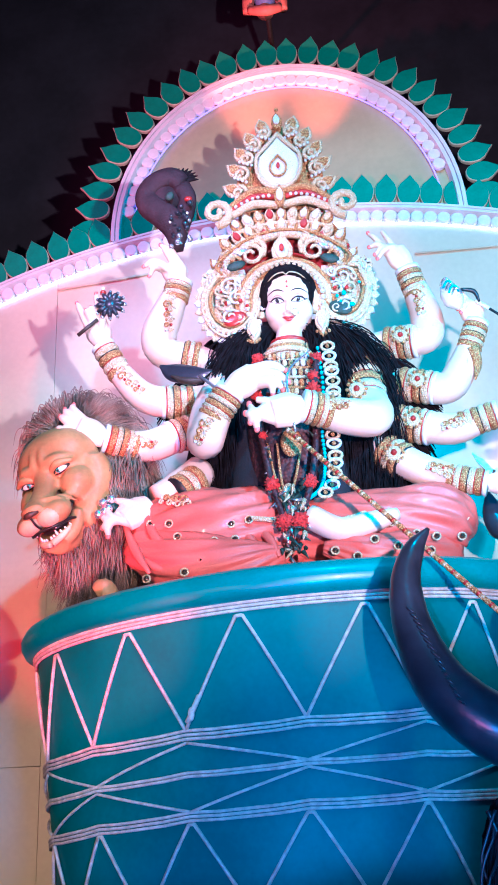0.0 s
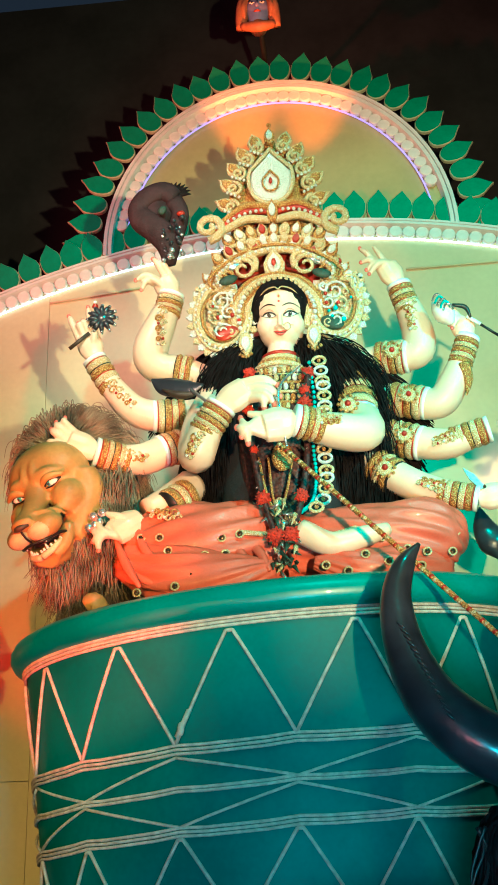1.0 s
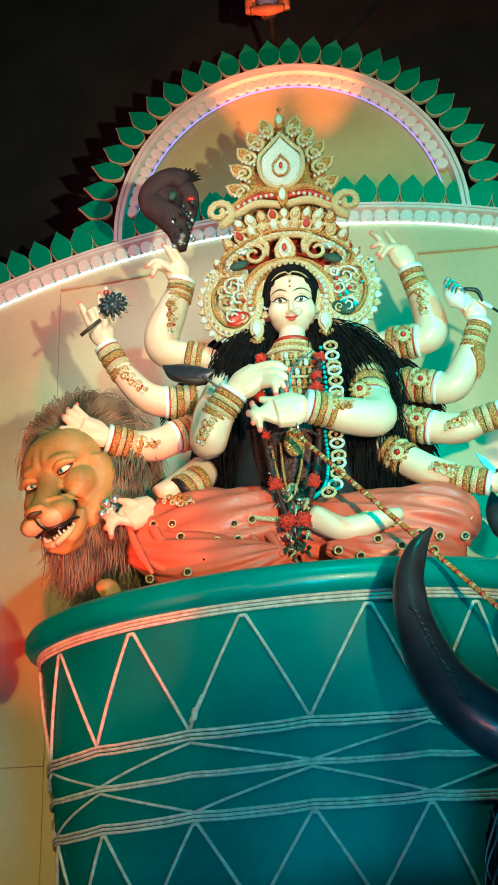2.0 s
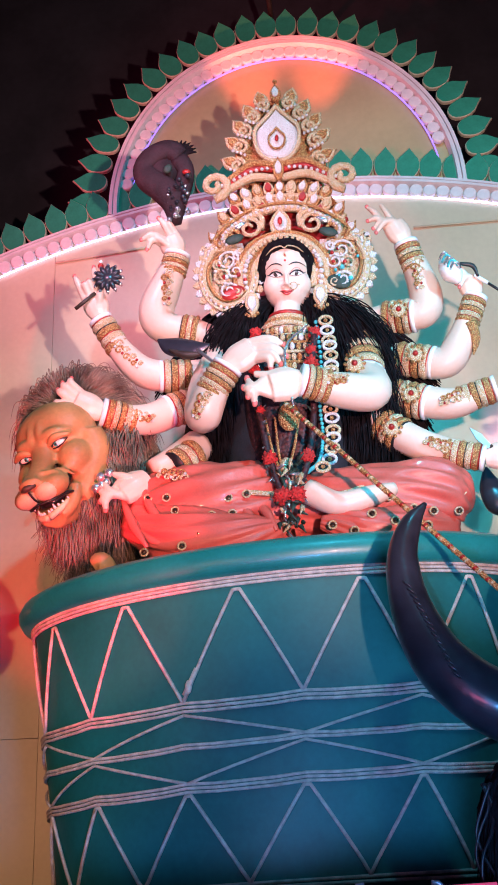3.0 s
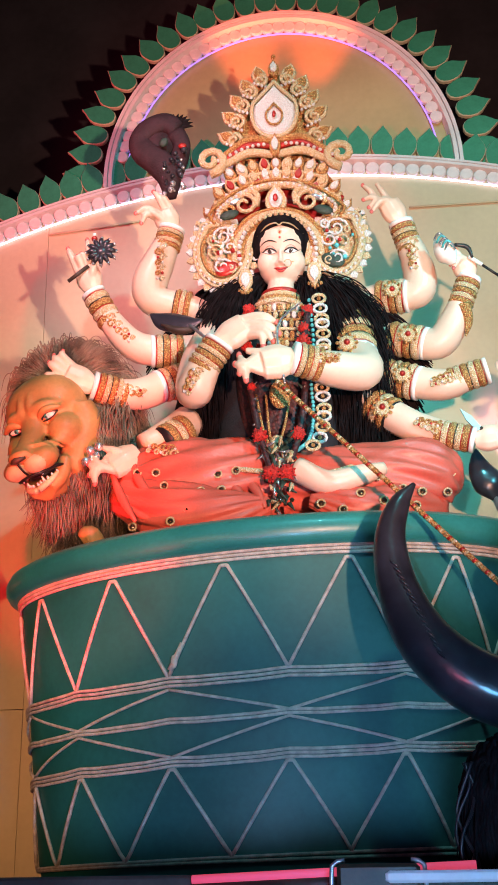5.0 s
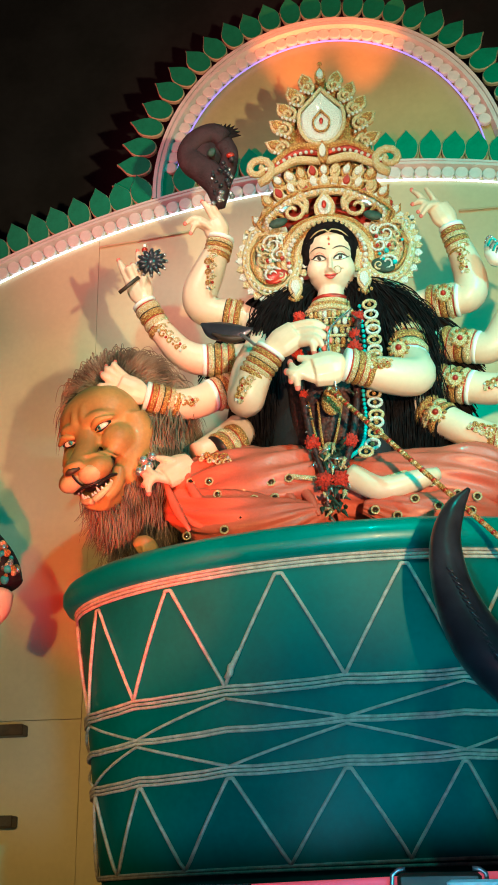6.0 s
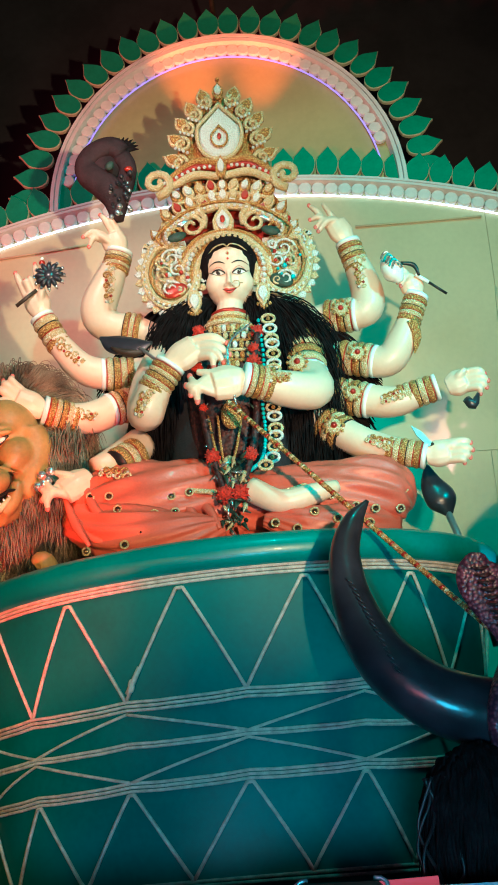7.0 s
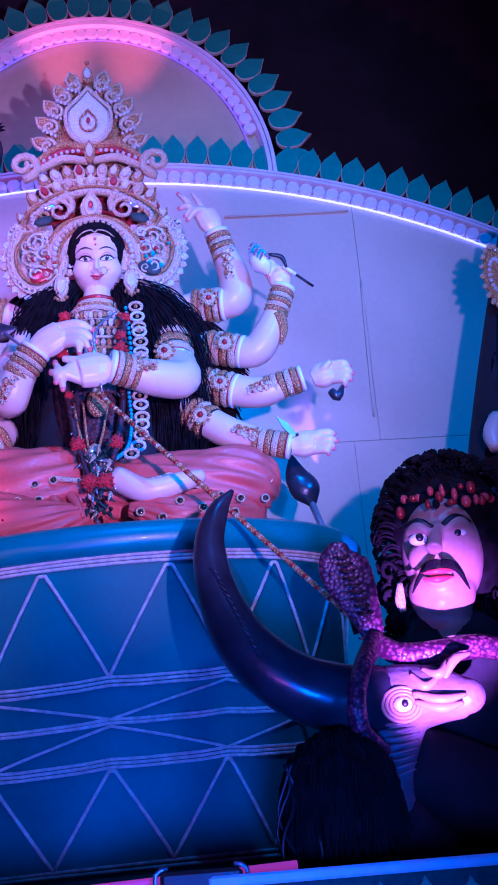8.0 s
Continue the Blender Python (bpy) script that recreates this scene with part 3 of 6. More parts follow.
# beaded waist hem and mirror sequins
d.tube([(-0.476, -0.360, 3.402), (-0.239, -0.430, 3.329), (-0.089, -0.440, 3.302)], 0.012, GOLD_PALE, 8, 6)
d.tube([(0.108, -0.420, 3.278), (0.257, -0.400, 3.306), (0.436, -0.360, 3.374), (0.618, -0.300, 3.437)], 0.010, GOLD_PALE, 8, 6)
for p in ((-0.640, -0.420, 3.325), (-0.553, -0.440, 3.315), (-0.510, -0.470, 3.242), (-0.687, -0.400, 3.216), (-0.470, -0.540, 3.057), (-0.400, -0.450, 3.307), (-0.398, -0.530, 3.113), (-0.345, -0.500, 3.201), (-0.301, -0.430, 3.347), (-0.274, -0.460, 3.290), (-0.195, -0.450, 3.306), (-0.255, -0.490, 3.206), (-0.653, -0.440, 3.068), (0.347, -0.520, 3.157), (0.444, -0.520, 3.120), (0.531, -0.440, 3.196), (0.683, -0.340, 3.351), (0.615, -0.420, 3.185), (0.519, -0.370, 3.325), (0.731, -0.330, 3.207), (0.426, -0.440, 3.255), (0.583, -0.460, 3.111), (0.270, -0.540, 3.080), (0.177, -0.530, 3.114), (-0.575, -0.460, 3.159), (0.756, -0.300, 3.307)):
    p = vec(p)
    d.ball(p, (0.014, 0.010, 0.014), MIRROR, nu=10, nv=6)
    d.tube([p + vec((0.017 * math.cos(a), -0.002, 0.017 * math.sin(a))) for a in np.linspace(0, 2 * math.pi, 13)], 0.004, GOLD_PALE, 5, 1)
# bare foot and shin showing over the cloth
limb(d, [(0.073, -0.440, 3.305), (0.205, -0.470, 3.228), (0.353, -0.460, 3.258), (0.454, -0.420, 3.299)], [20, 19, 17, 10])
limb(d, [(-0.451, -0.160, 3.659), (-0.522, -0.260, 3.566), (-0.632, -0.330, 3.486)], [30, 27, 20])
band(d, (-0.450, -0.260, 3.583), (-0.537, -0.330, 3.499), 27, rows=3)
# the hand resting on the knee
hand(d, (-0.652, -0.360, 3.449), (-0.765, -0.400, 3.362), [(-0.847, -0.420, 3.427), (-0.861, -0.420, 3.375), (-0.855, -0.420, 3.321), (-0.829, -0.420, 3.279)], 26, (-0.801, -0.420, 3.451))
for p in ((-0.858, -0.420, 3.442), (-0.831, -0.420, 3.413), (-0.877, -0.420, 3.389), (-0.819, -0.420, 3.458), (-0.852, -0.420, 3.401)):
    d.ball(p, 0.022, SILVER, nu=8, nv=6)

# arms on her right
limb(d, [(-0.334, -0.020, 4.265), (-0.473, -0.050, 4.320), (-0.622, -0.080, 4.355), (-0.659, -0.100, 4.439), (-0.601, -0.130, 4.572), (-0.545, -0.150, 4.688)], [26, 28, 30, 33, 29, 19])
band(d, (-0.457, -0.060, 4.313), (-0.537, -0.070, 4.328), 31)
band(d, (-0.570, -0.140, 4.619), (-0.545, -0.150, 4.711), 24, rows=4)
hand(d, (-0.539, -0.150, 4.721), (-0.580, -0.180, 4.815), [(-0.688, -0.200, 4.739), (-0.714, -0.220, 4.786), (-0.630, -0.200, 4.920), (-0.588, -0.200, 4.888)], 24, (-0.655, -0.220, 4.808))
limb(d, [(-0.351, -0.020, 4.124), (-0.517, -0.060, 4.087), (-0.704, -0.100, 4.093), (-0.822, -0.140, 4.199), (-0.922, -0.170, 4.367)], [24, 27, 28, 23, 16])
band(d, (-0.494, -0.060, 4.082), (-0.626, -0.090, 4.076), 29, rows=4)
band(d, (-0.840, -0.140, 4.216), (-0.922, -0.170, 4.360), 22, rows=4)
hand(d, (-0.928, -0.170, 4.383), (-0.968, -0.200, 4.500), [(-1.056, -0.220, 4.605), (-1.003, -0.240, 4.546), (-0.980, -0.240, 4.560), (-0.958, -0.220, 4.649)], 24, (-0.910, -0.240, 4.528))
limb(d, [(-0.346, -0.040, 3.944), (-0.512, -0.100, 3.910), (-0.665, -0.180, 3.813), (-0.777, -0.240, 3.796), (-0.870, -0.280, 3.807)], [24, 27, 28, 24, 17])
band(d, (-0.472, -0.090, 3.917), (-0.584, -0.140, 3.865), 29, rows=4)
band(d, (-0.740, -0.220, 3.790), (-0.870, -0.280, 3.815), 25, rows=5)
hand(d, (-0.886, -0.280, 3.817), (-1.007, -0.320, 3.873), [(-1.105, -0.330, 3.861), (-1.091, -0.330, 3.928), (-1.070, -0.330, 3.962), (-1.027, -0.330, 3.982)], 25, (-1.071, -0.330, 3.821), None)
limb(d, [(-0.313, -0.080, 4.202), (-0.370, -0.280, 3.929), (-0.386, -0.420, 3.711), (-0.332, -0.460, 3.816), (-0.275, -0.480, 3.894)], [30, 33, 31, 27, 20])
band(d, (-0.348, -0.460, 3.795), (-0.270, -0.480, 3.902), 26, rows=5)
hand(d, (-0.270, -0.480, 3.911), (-0.140, -0.500, 3.988), [(0.003, -0.500, 3.994), (0.014, -0.510, 3.930), (-0.013, -0.520, 3.888), (-0.060, -0.520, 3.866)], 27, (-0.030, -0.500, 4.022))
# arms on her left
limb(d, [(0.370, -0.020, 4.318), (0.540, -0.060, 4.330), (0.674, -0.090, 4.328), (0.693, -0.110, 4.418), (0.657, -0.130, 4.555), (0.623, -0.150, 4.655)], [24, 27, 30, 29, 24, 17])
band(d, (0.484, -0.050, 4.325), (0.617, -0.080, 4.313), 30, rows=4)
medal(d, (0.552, -0.160, 4.308), 13)
band(d, (0.658, -0.130, 4.539), (0.621, -0.150, 4.668), 22, rows=5)
hand(d, (0.614, -0.150, 4.689), (0.560, -0.170, 4.795), [(0.436, -0.180, 4.896), (0.435, -0.190, 4.805), (0.460, -0.190, 4.759), (0.472, -0.200, 4.728)], 23, (0.506, -0.180, 4.906))
limb(d, [(0.386, -0.040, 4.148), (0.602, -0.080, 4.071), (0.754, -0.120, 4.028), (0.835, -0.150, 4.119), (0.915, -0.180, 4.303)], [24, 27, 28, 26, 16])
band(d, (0.535, -0.070, 4.091), (0.686, -0.100, 4.043), 29, rows=4)
medal(d, (0.612, -0.180, 4.053), 13)
band(d, (0.872, -0.170, 4.198), (0.920, -0.180, 4.322), 21, rows=5)
d.tube([(0.886, -0.220, 4.186), (0.903, -0.200, 4.103), (0.886, -0.180, 4.030)], [0.03, 0.022, 0.004], GOLD, 8, 4)
hand(d, (0.924, -0.180, 4.340), (0.894, -0.200, 4.429), [(0.821, -0.240, 4.429), (0.818, -0.240, 4.404), (0.833, -0.240, 4.384), (0.847, -0.240, 4.364)], 22, (0.859, -0.240, 4.483))
limb(d, [(0.386, -0.040, 3.948), (0.557, -0.090, 3.868), (0.763, -0.140, 3.801), (0.944, -0.180, 3.836)], [24, 28, 27, 17])
band(d, (0.499, -0.080, 3.886), (0.639, -0.110, 3.832), 30, rows=4)
medal(d, (0.574, -0.190, 3.843), 13)
band(d, (0.795, -0.150, 3.808), (0.955, -0.180, 3.841), 23, rows=5)
hand(d, (1.019, -0.180, 3.839), (1.107, -0.200, 3.864), [(1.197, -0.220, 3.876), (1.208, -0.220, 3.840), (1.198, -0.220, 3.805), (1.165, -0.220, 3.776)], 24, (1.108, -0.240, 3.904), None)
limb(d, [(0.362, -0.080, 3.798), (0.487, -0.140, 3.676), (0.633, -0.200, 3.565), (0.849, -0.240, 3.490)], [26, 28, 26, 17])
band(d, (0.432, -0.120, 3.718), (0.523, -0.160, 3.637), 31, rows=3)
medal(d, (0.469, -0.230, 3.661), 14)
band(d, (0.706, -0.220, 3.530), (0.859, -0.240, 3.484), 22, rows=5)
hand(d, (0.879, -0.240, 3.478), (0.982, -0.260, 3.487), [(1.082, -0.270, 3.516), (1.086, -0.280, 3.476), (1.071, -0.280, 3.441), (1.042, -0.280, 3.416)], 24, (1.041, -0.280, 3.526))
limb(d, [(0.364, -0.060, 4.219), (0.352, -0.160, 4.017), (0.392, -0.340, 3.808), (0.263, -0.450, 3.769), (0.128, -0.520, 3.787)], [30, 33, 32, 30, 22])
band(d, (0.350, -0.120, 4.159), (0.369, -0.220, 3.943), 34, rows=4)
medal(d, (0.319, -0.340, 3.949), 14)
band(d, (0.194, -0.490, 3.776), (0.091, -0.530, 3.794), 27, rows=4)
hand(d, (0.078, -0.530, 3.797), (-0.065, -0.560, 3.764), [(-0.164, -0.570, 3.804), (-0.180, -0.580, 3.756), (-0.161, -0.580, 3.711), (-0.133, -0.570, 3.680)], 31, (-0.133, -0.570, 3.829))

appliques(d, (-0.584, -0.160, 4.586), (-0.590, -0.130, 4.424), 24)
appliques(d, (-0.838, -0.150, 4.211), (-0.732, -0.130, 4.103), 20)
appliques(d, (-0.752, -0.230, 3.792), (-0.648, -0.200, 3.779), 22)
appliques(d, (-0.362, -0.470, 3.758), (-0.409, -0.440, 3.668), 24)
appliques(d, (0.656, -0.140, 4.550), (0.663, -0.130, 4.410), 20)
appliques(d, (0.794, -0.160, 3.804), (0.708, -0.150, 3.786), 22)
appliques(d, (0.706, -0.230, 3.526), (0.620, -0.220, 3.570), 20)
appliques(d, (0.194, -0.500, 3.771), (0.278, -0.470, 3.787), 25)
appliques(d, (-0.470, -0.400, 3.409), (-0.589, -0.380, 3.438), 16)
# head: one moulded face bent forward, its features painted on the skin
FO, FB, FN = vec((0.017, -0.300, 4.478)), vec((0.0, -0.342, 0.940)), vec((0.0, -0.940, -0.342))


def fp(a, b, c=0.0):
    """A point of the head: a to the side, b up the face, c out of it."""
    return FO + vec((a, 0, 0)) + FB * b + FN * c


h = Shape()
for c, r in (((0, 0.05, -0.125), (0.130, 0.135, 0.145)), ((0, -0.070, -0.090), (0.112, 0.102, 0.100)), ((0, -0.140, -0.046), (0.042, 0.040, 0.030)), ((0.062, -0.048, -0.060), (0.056, 0.060, 0.064)), ((-0.062, -0.048, -0.060), (0.056, 0.060, 0.064)), ((0, -0.090, -0.006), (0.034, 0.020, 0.020)), ((0.016, -0.063, 0.013), (0.011, 0.011, 0.009)), ((-0.016, -0.063, 0.013), (0.011, 0.011, 0.009))):
    h.ball(fp(*c), r, SKIN, (20, 0, 0), 26, 16)
h.tube([fp(0, 0.012, -0.002), fp(0, -0.028, 0.014), fp(0, -0.058, 0.027)], [0.009, 0.011, 0.014], SKIN, 10, 4)
h.tube([fp(0, -0.11, -0.10), (0.006, -0.19, 4.30), (-0.008, -0.15, 4.17)], [0.064, 0.072, 0.12], SKIN, 16, 4)
face = fuse(h, 0.0052, SKIN, 5)
take(d, face)
face_tree = BVHTree.FromPolygons(face.v, face.f)


def on(a, b, lift=0.001):
    """The skin of the face at (a, b)."""
    p = face_tree.ray_cast(Vector(fp(a, b, 0.3)), Vector(-FN))[0]
    return (vec(p) if p is not None else fp(a, b, -0.05)) + FN * lift


d.ball(fp(0, 0.062, -0.142), (0.147, 0.142, 0.162), HAIR, (20, 0, 0), 26, 16)
for k, (wide, lift) in enumerate(((1.0, 0.000), (1.06, -0.004), (1.13, -0.012))):
    line = [(-0.124, -0.045), (-0.124, 0.02), (-0.104, 0.085), (-0.060, 0.128), (0.0, 0.146), (0.060, 0.128), (0.104, 0.085), (0.124, 0.02), (0.124, -0.045)]
    d.tube([fp(a * wide, b * wide if b > 0 else b, -0.012 - 0.085 * (abs(a) / 0.124) ** 2.2 + lift) for a, b in line], [0.006, 0.012, 0.016, 0.018, 0.018, 0.018, 0.016, 0.012, 0.006], HAIR, 8, 5)
d.tube([fp(a, b, 0.008 - 0.085 * (abs(a) / 0.124) ** 2.2) for a, b in ((-0.112, 0.09), (-0.064, 0.128), (-0.02, 0.139), (0, 0.128), (0.02, 0.139), (0.064, 0.128), (0.112, 0.09))], 0.0035, GOLD_PALE, 6, 5)
for sg in (-1, 1):
    white, upper, lower = [], [], []
    for u in np.linspace(0, 1, 15):
        a = sg * (0.017 + 0.068 * u)
        hi = 0.007 * u - 0.003 + 0.0165 * math.sin(math.pi * u) ** 0.8
        lo = 0.007 * u - 0.003 - 0.0095 * math.sin(math.pi * u)
        white.append([on(a, lo + (hi - lo) * k / 4, 0.0012) for k in range(5)][::sg])
        upper.append(on(a, hi, 0.002))
        lower.append(on(a, lo, 0.0015))
    d.rings(white, EYE_WHITE, False)
    upper.append(on(sg * 0.098, 0.012, 0.002))
    d.tube(upper, [0.0016] + [0.0038] * 13 + [0.0026, 0.0008], INK, 6, 1)
    d.tube(lower, 0.0014, INK, 5, 1)
    c = on(sg * 0.049, 0.0045, 0.0015)
    # iris, pupil, and a white dot as painted-in highlight
    for r, m, dy in ((0.0125, WOODDARK, 0.0), (0.007, INK, 0.0014), (0.0028, EYE_WHITE, 0.0028)):
        q = c + FN * dy + (vec((0.004, 0, 0.004)) if r < 0.005 else 0)
        d.ball(q, (r, 0.002, r), m, (20, 0, 0), 12, 6)
    d.tube([on(sg * (0.016 + 0.084 * u), 0.032 + 0.030 * math.sin(math.pi * (0.12 + 0.72 * u)) - 0.012 * u, 0.0015) for u in np.linspace(0, 1, 9)], [0.0012, 0.0026, 0.0032, 0.0034, 0.0032, 0.0028, 0.0022, 0.0016, 0.0008], INK, 6, 1)
    d.tube([on(sg * (0.022 + 0.056 * u), 0.006 * u + 0.006 + 0.0215 * math.sin(math.pi * u) ** 0.8, 0.001) for u in np.linspace(0, 1, 9)], 0.0011, LIP, 5, 1)
d.tube([on(a, b, 0.0) for a, b in ((-0.033, -0.081), (-0.014, -0.0825), (0, -0.0855), (0.014, -0.0825), (0.033, -0.081))], [0.0015, 0.0055, 0.005, 0.0055, 0.0015], LIP, 8, 5)
d.tube([on(a, b, 0.0) for a, b in ((-0.027, -0.086), (0, -0.0975), (0.027, -0.086))], [0.0015, 0.0075, 0.0015], LIP, 8, 6)
d.tube([on(a, b, 0.002) for a, b in ((-0.034, -0.081), (0, -0.0905), (0.034, -0.081))], 0.0014, INK, 5, 5)
d.ball(on(0, 0.094), (0.009, 0.004, 0.013), GOLD_PALE, (20, 0, 0), 10, 6)
d.ball(on(0, 0.094, 0.004), (0.004, 0.003, 0.006), LIP, (20, 0, 0), 8, 5)
d.ball(on(0, 0.068), (0.006, 0.003, 0.006), LIP, (20, 0, 0), 8, 5)
ring = [fp(0.034 + 0.018 * math.cos(a), -0.062 + 0.018 * math.sin(a), 0.020) for a in np.linspace(0, 2 * math.pi, 17)]
d.tube(ring, 0.0018, GOLD, 5, 1)
d.tube([fp(0.050, -0.055, 0.018), fp(0.085, -0.05, -0.03), fp(0.118, -0.02, -0.09)], 0.0016, GOLD, 5, 4)
# neck and breast jewels
for k, (c, r) in enumerate((((0.006, -0.180, 4.296), 0.082), ((0.004, -0.182, 4.272), 0.090), ((-0.002, -0.185, 4.246), 0.102), ((-0.004, -0.190, 4.220), 0.116))):
    c = vec(c)
    d.tube([c + vec((r * math.cos(a), -r * 0.9 * math.sin(a), 0)) for a in np.linspace(0, 2 * math.pi, 25)], 0.014, (RED_FOIL, GOLD_PALE, GOLD, GOLD_PALE)[k], 8, 1)
for row, (c, w) in enumerate((((0.003, -0.300, 4.177), 0.11), ((0.003, -0.330, 4.120), 0.13), ((0.003, -0.360, 4.057), 0.12), ((0.001, -0.380, 3.994), 0.09), ((-0.000, -0.390, 3.943), 0.06))):
    for j in range(11 - row):
        u = (j / (10 - row) - 0.5) * 2
        p = vec(c) + vec((u * w, 0.06 * u * u, 0.02 * u * u))
        d.ball(p, (0.013, 0.012, 0.020), (GOLD, GOLD_PALE, GOLD, GOLD_PALE, STONE)[(row * 2 + j) % 5], nu=8, nv=6)
    d.tube([vec(c) + vec((u * w, 0.06 * u * u + 0.004, 0.02 * u * u - 0.024)) for u in np.linspace(-1, 1, 13)], 0.008, (GOLD_PALE, GOLD)[row % 2], 6, 1)
for p in (((-0.060, -0.390, 3.685), (-0.048, -0.400, 3.514), (-0.026, -0.400, 3.378)), ((-0.104, -0.390, 3.688), (-0.074, -0.400, 3.516), (-0.026, -0.400, 3.378)), ((0.050, -0.390, 3.677), (0.018, -0.400, 3.510), (-0.026, -0.400, 3.378))):
    d.tube(p, 0.006, GOLD, 6, 5)
d.ball((0.006, -0.420, 3.673), (0.05, 0.03, 0.07), GOLD)
d.ball((-0.016, -0.400, 3.444), (0.03, 0.03, 0.04), GOLD_PALE)
idol = thing("goddess_statue", "seated many-armed clay goddess in red cloth with gilt jewellery", "statue", d)


# ---------------------------------------------------------------- the idol's crown and ear discs
CX, CY, CZ = 0.0, -0.16, (0.005, -0.150, 4.555)[2]


def curl(sh, c, r, turns=1.6, flip=1, start=0.0, thick=0.012, m=None):
    """A flat spiral scroll."""
    pts, rad = [], []
    for u in np.linspace(0, 1, 16):
        a = start + flip * 2 * math.pi * turns * u
        k = r * (1 - 0.82 * u)
        pts.append((c[0] + k * math.cos(a), c[1] - 0.012 * u, c[2] + k * math.sin(a)))
        rad.append(thick * (1 - 0.35 * u))
    sh.tube(pts, rad, m or GOLD_PALE, 7, 1)


def gem(sh, c, w, h, turn=0.0, m=None, core=None):
    """A raised teardrop with a stone in its middle."""
    o = [(x, z - h / 2) for x, z in teardrop(w, h, 8)]
    sh.plate(o, 0.02, m or GOLD, (c[0], c[1] - 0.012, c[2]), bevel=0.006, turn=turn)
    o2 = [(x * 0.62, (z - h / 2) * 0.62) for x, z in teardrop(w, h, 8)]
    sh.plate(o2, 0.014, core or STONE, (c[0], c[1] - 0.024, c[2]), bevel=0.005, turn=turn)


crown = thing("crown", "tall gilt foil crown set with white stones", "crown")


def at(x, z, y=0.0):
    z2 = np.interp(z, (-0.3, 0.0, 0.24, 0.40, 0.665, 0.845, 1.18), (-0.27, 0.0, 0.165, 0.275, 0.535, 0.775, 1.15))
    wide = np.interp(z, (0.15, 0.28, 0.5, 0.7, 0.8, 1.2), (1.0, 1.28, 1.26, 1.12, 1.06, 1.0))
    return (float(CX + x * wide), CY + y, float(CZ + z2))


# fretted backing of the lower dome
out = [(-0.24, 0.10), (-0.295, 0.24), (-0.285, 0.40), (-0.25, 0.52), (-0.215, 0.62), (-0.19, 0.70), (0.0, 0.74)]
out = out + [(-x, z) for x, z in out[-2::-1]]
out = [(at(x, z)[0] - CX, at(x, z)[2] - CZ) for x, z in out]
part("backing", Shape().plate(out[::-1], 0.03, GOLD, at(0, 0, 0.05), bevel=0.004), crown, "stamped gilt backing plate")
out = arc(0, 0.08, 0.345, -62, 62, 20) + arc(0, 0.09, 0.20, 66, -66, 16)
part("crescent", Shape().plate(out[::-1], 0.02, RED_FOIL, at(0, 0, 0.02), bevel=0.003), crown, "dark red foil crescent")
# arched headband round the face
s = Shape()
for r, th, m in ((0.150, 0.018, GOLD_PALE), (0.182, 0.018, GOLD), (0.214, 0.020, GOLD_PALE), (0.242, 0.012, GOLD)):
    s.tube([at(r * math.sin(radians(a)), -0.045 + r * 1.22 * math.cos(radians(a)), -0.125 + 0.08 * abs(a) / 100) for a in np.linspace(-112, 112, 30)], th, m, 8, 1)
for a in np.linspace(-105, 105, 27):
    s.ball(at(0.19 * math.sin(radians(a)), -0.045 + 0.19 * 1.22 * math.cos(radians(a)), -0.15 + 0.08 * abs(a) / 100), 0.013, STONE if round(a) % 2 else GOLD_PALE, nu=7, nv=5)
part("headband", s, crown, "stone-set arched headband")
# broad beaded arc over the red field
s = Shape()
for lift, th, m in ((0.0, 0.018, GOLD_PALE), (0.034, 0.009, GOLD)):
    s.tube([at((0.245 + lift) * math.sin(radians(a)), 0.19 + (0.275 + lift) * math.cos(radians(a)), -0.07 - 0.01 * math.cos(radians(a))) for a in np.linspace(-88, 88, 25)], th, m, 8, 1)
for a in np.linspace(-86, 86, 31):
    s.ball(at(0.245 * math.sin(radians(a)), 0.19 + 0.275 * math.cos(radians(a)), -0.095), 0.009, STONE, nu=7, nv=5)
part("arched_band", s, crown, "broad stone-beaded arc")
# bands of pointed gems, tier by tier
for k, (half, zc, lift, n, w, h) in enumerate(((0.275, 0.44, 0.20, 15, 0.058, 0.090), (0.235, 0.52, 0.10, 11, 0.062, 0.10), (0.20, 0.60, 0.045, 9, 0.062, 0.10))):
    pts = []
    for j in range(n):
        s = Shape()
        u = j / (n - 1) * 2 - 1
        p = at(half * u, zc + lift * (1 - u * u) - lift * 0.5, -0.02 - 0.01 * k)
        gem(s, p, w, h, u * 38, (GOLD, GOLD_PALE)[j % 2], (STONE, GOLD_PALE, RED_FOIL if j % 2 else STONE)[(j + k) % 3])
        part("gem", s, crown)
        pts.append((p[0], p[1], p[2] - h * 0.52))
    part("tier_rim", Shape().tube(pts, 0.011, GOLD_PALE, 7, 3), crown)
# field of small stones and stamped rosettes over the backing
s = Shape()
for k in range(420):
    z = rnd.uniform(0.20, 0.70)
    half = np.interp(z, (0.10, 0.24, 0.40, 0.52, 0.62, 0.70), (0.24, 0.29, 0.28, 0.245, 0.21, 0.185))
    x = rnd.uniform(-half, half)
    if (x / 0.25) ** 2 + ((z - 0.15) / 0.30) ** 2 < 1:
        continue
    s.ball(at(x, z, 0.04), rnd.uniform(0.009, 0.018), (GOLD_PALE, STONE, GOLD, GOLD_PALE, RED_FOIL)[k % 5], nu=6, nv=5)
tagged(part("stone_field", s, crown), kind="stuff")
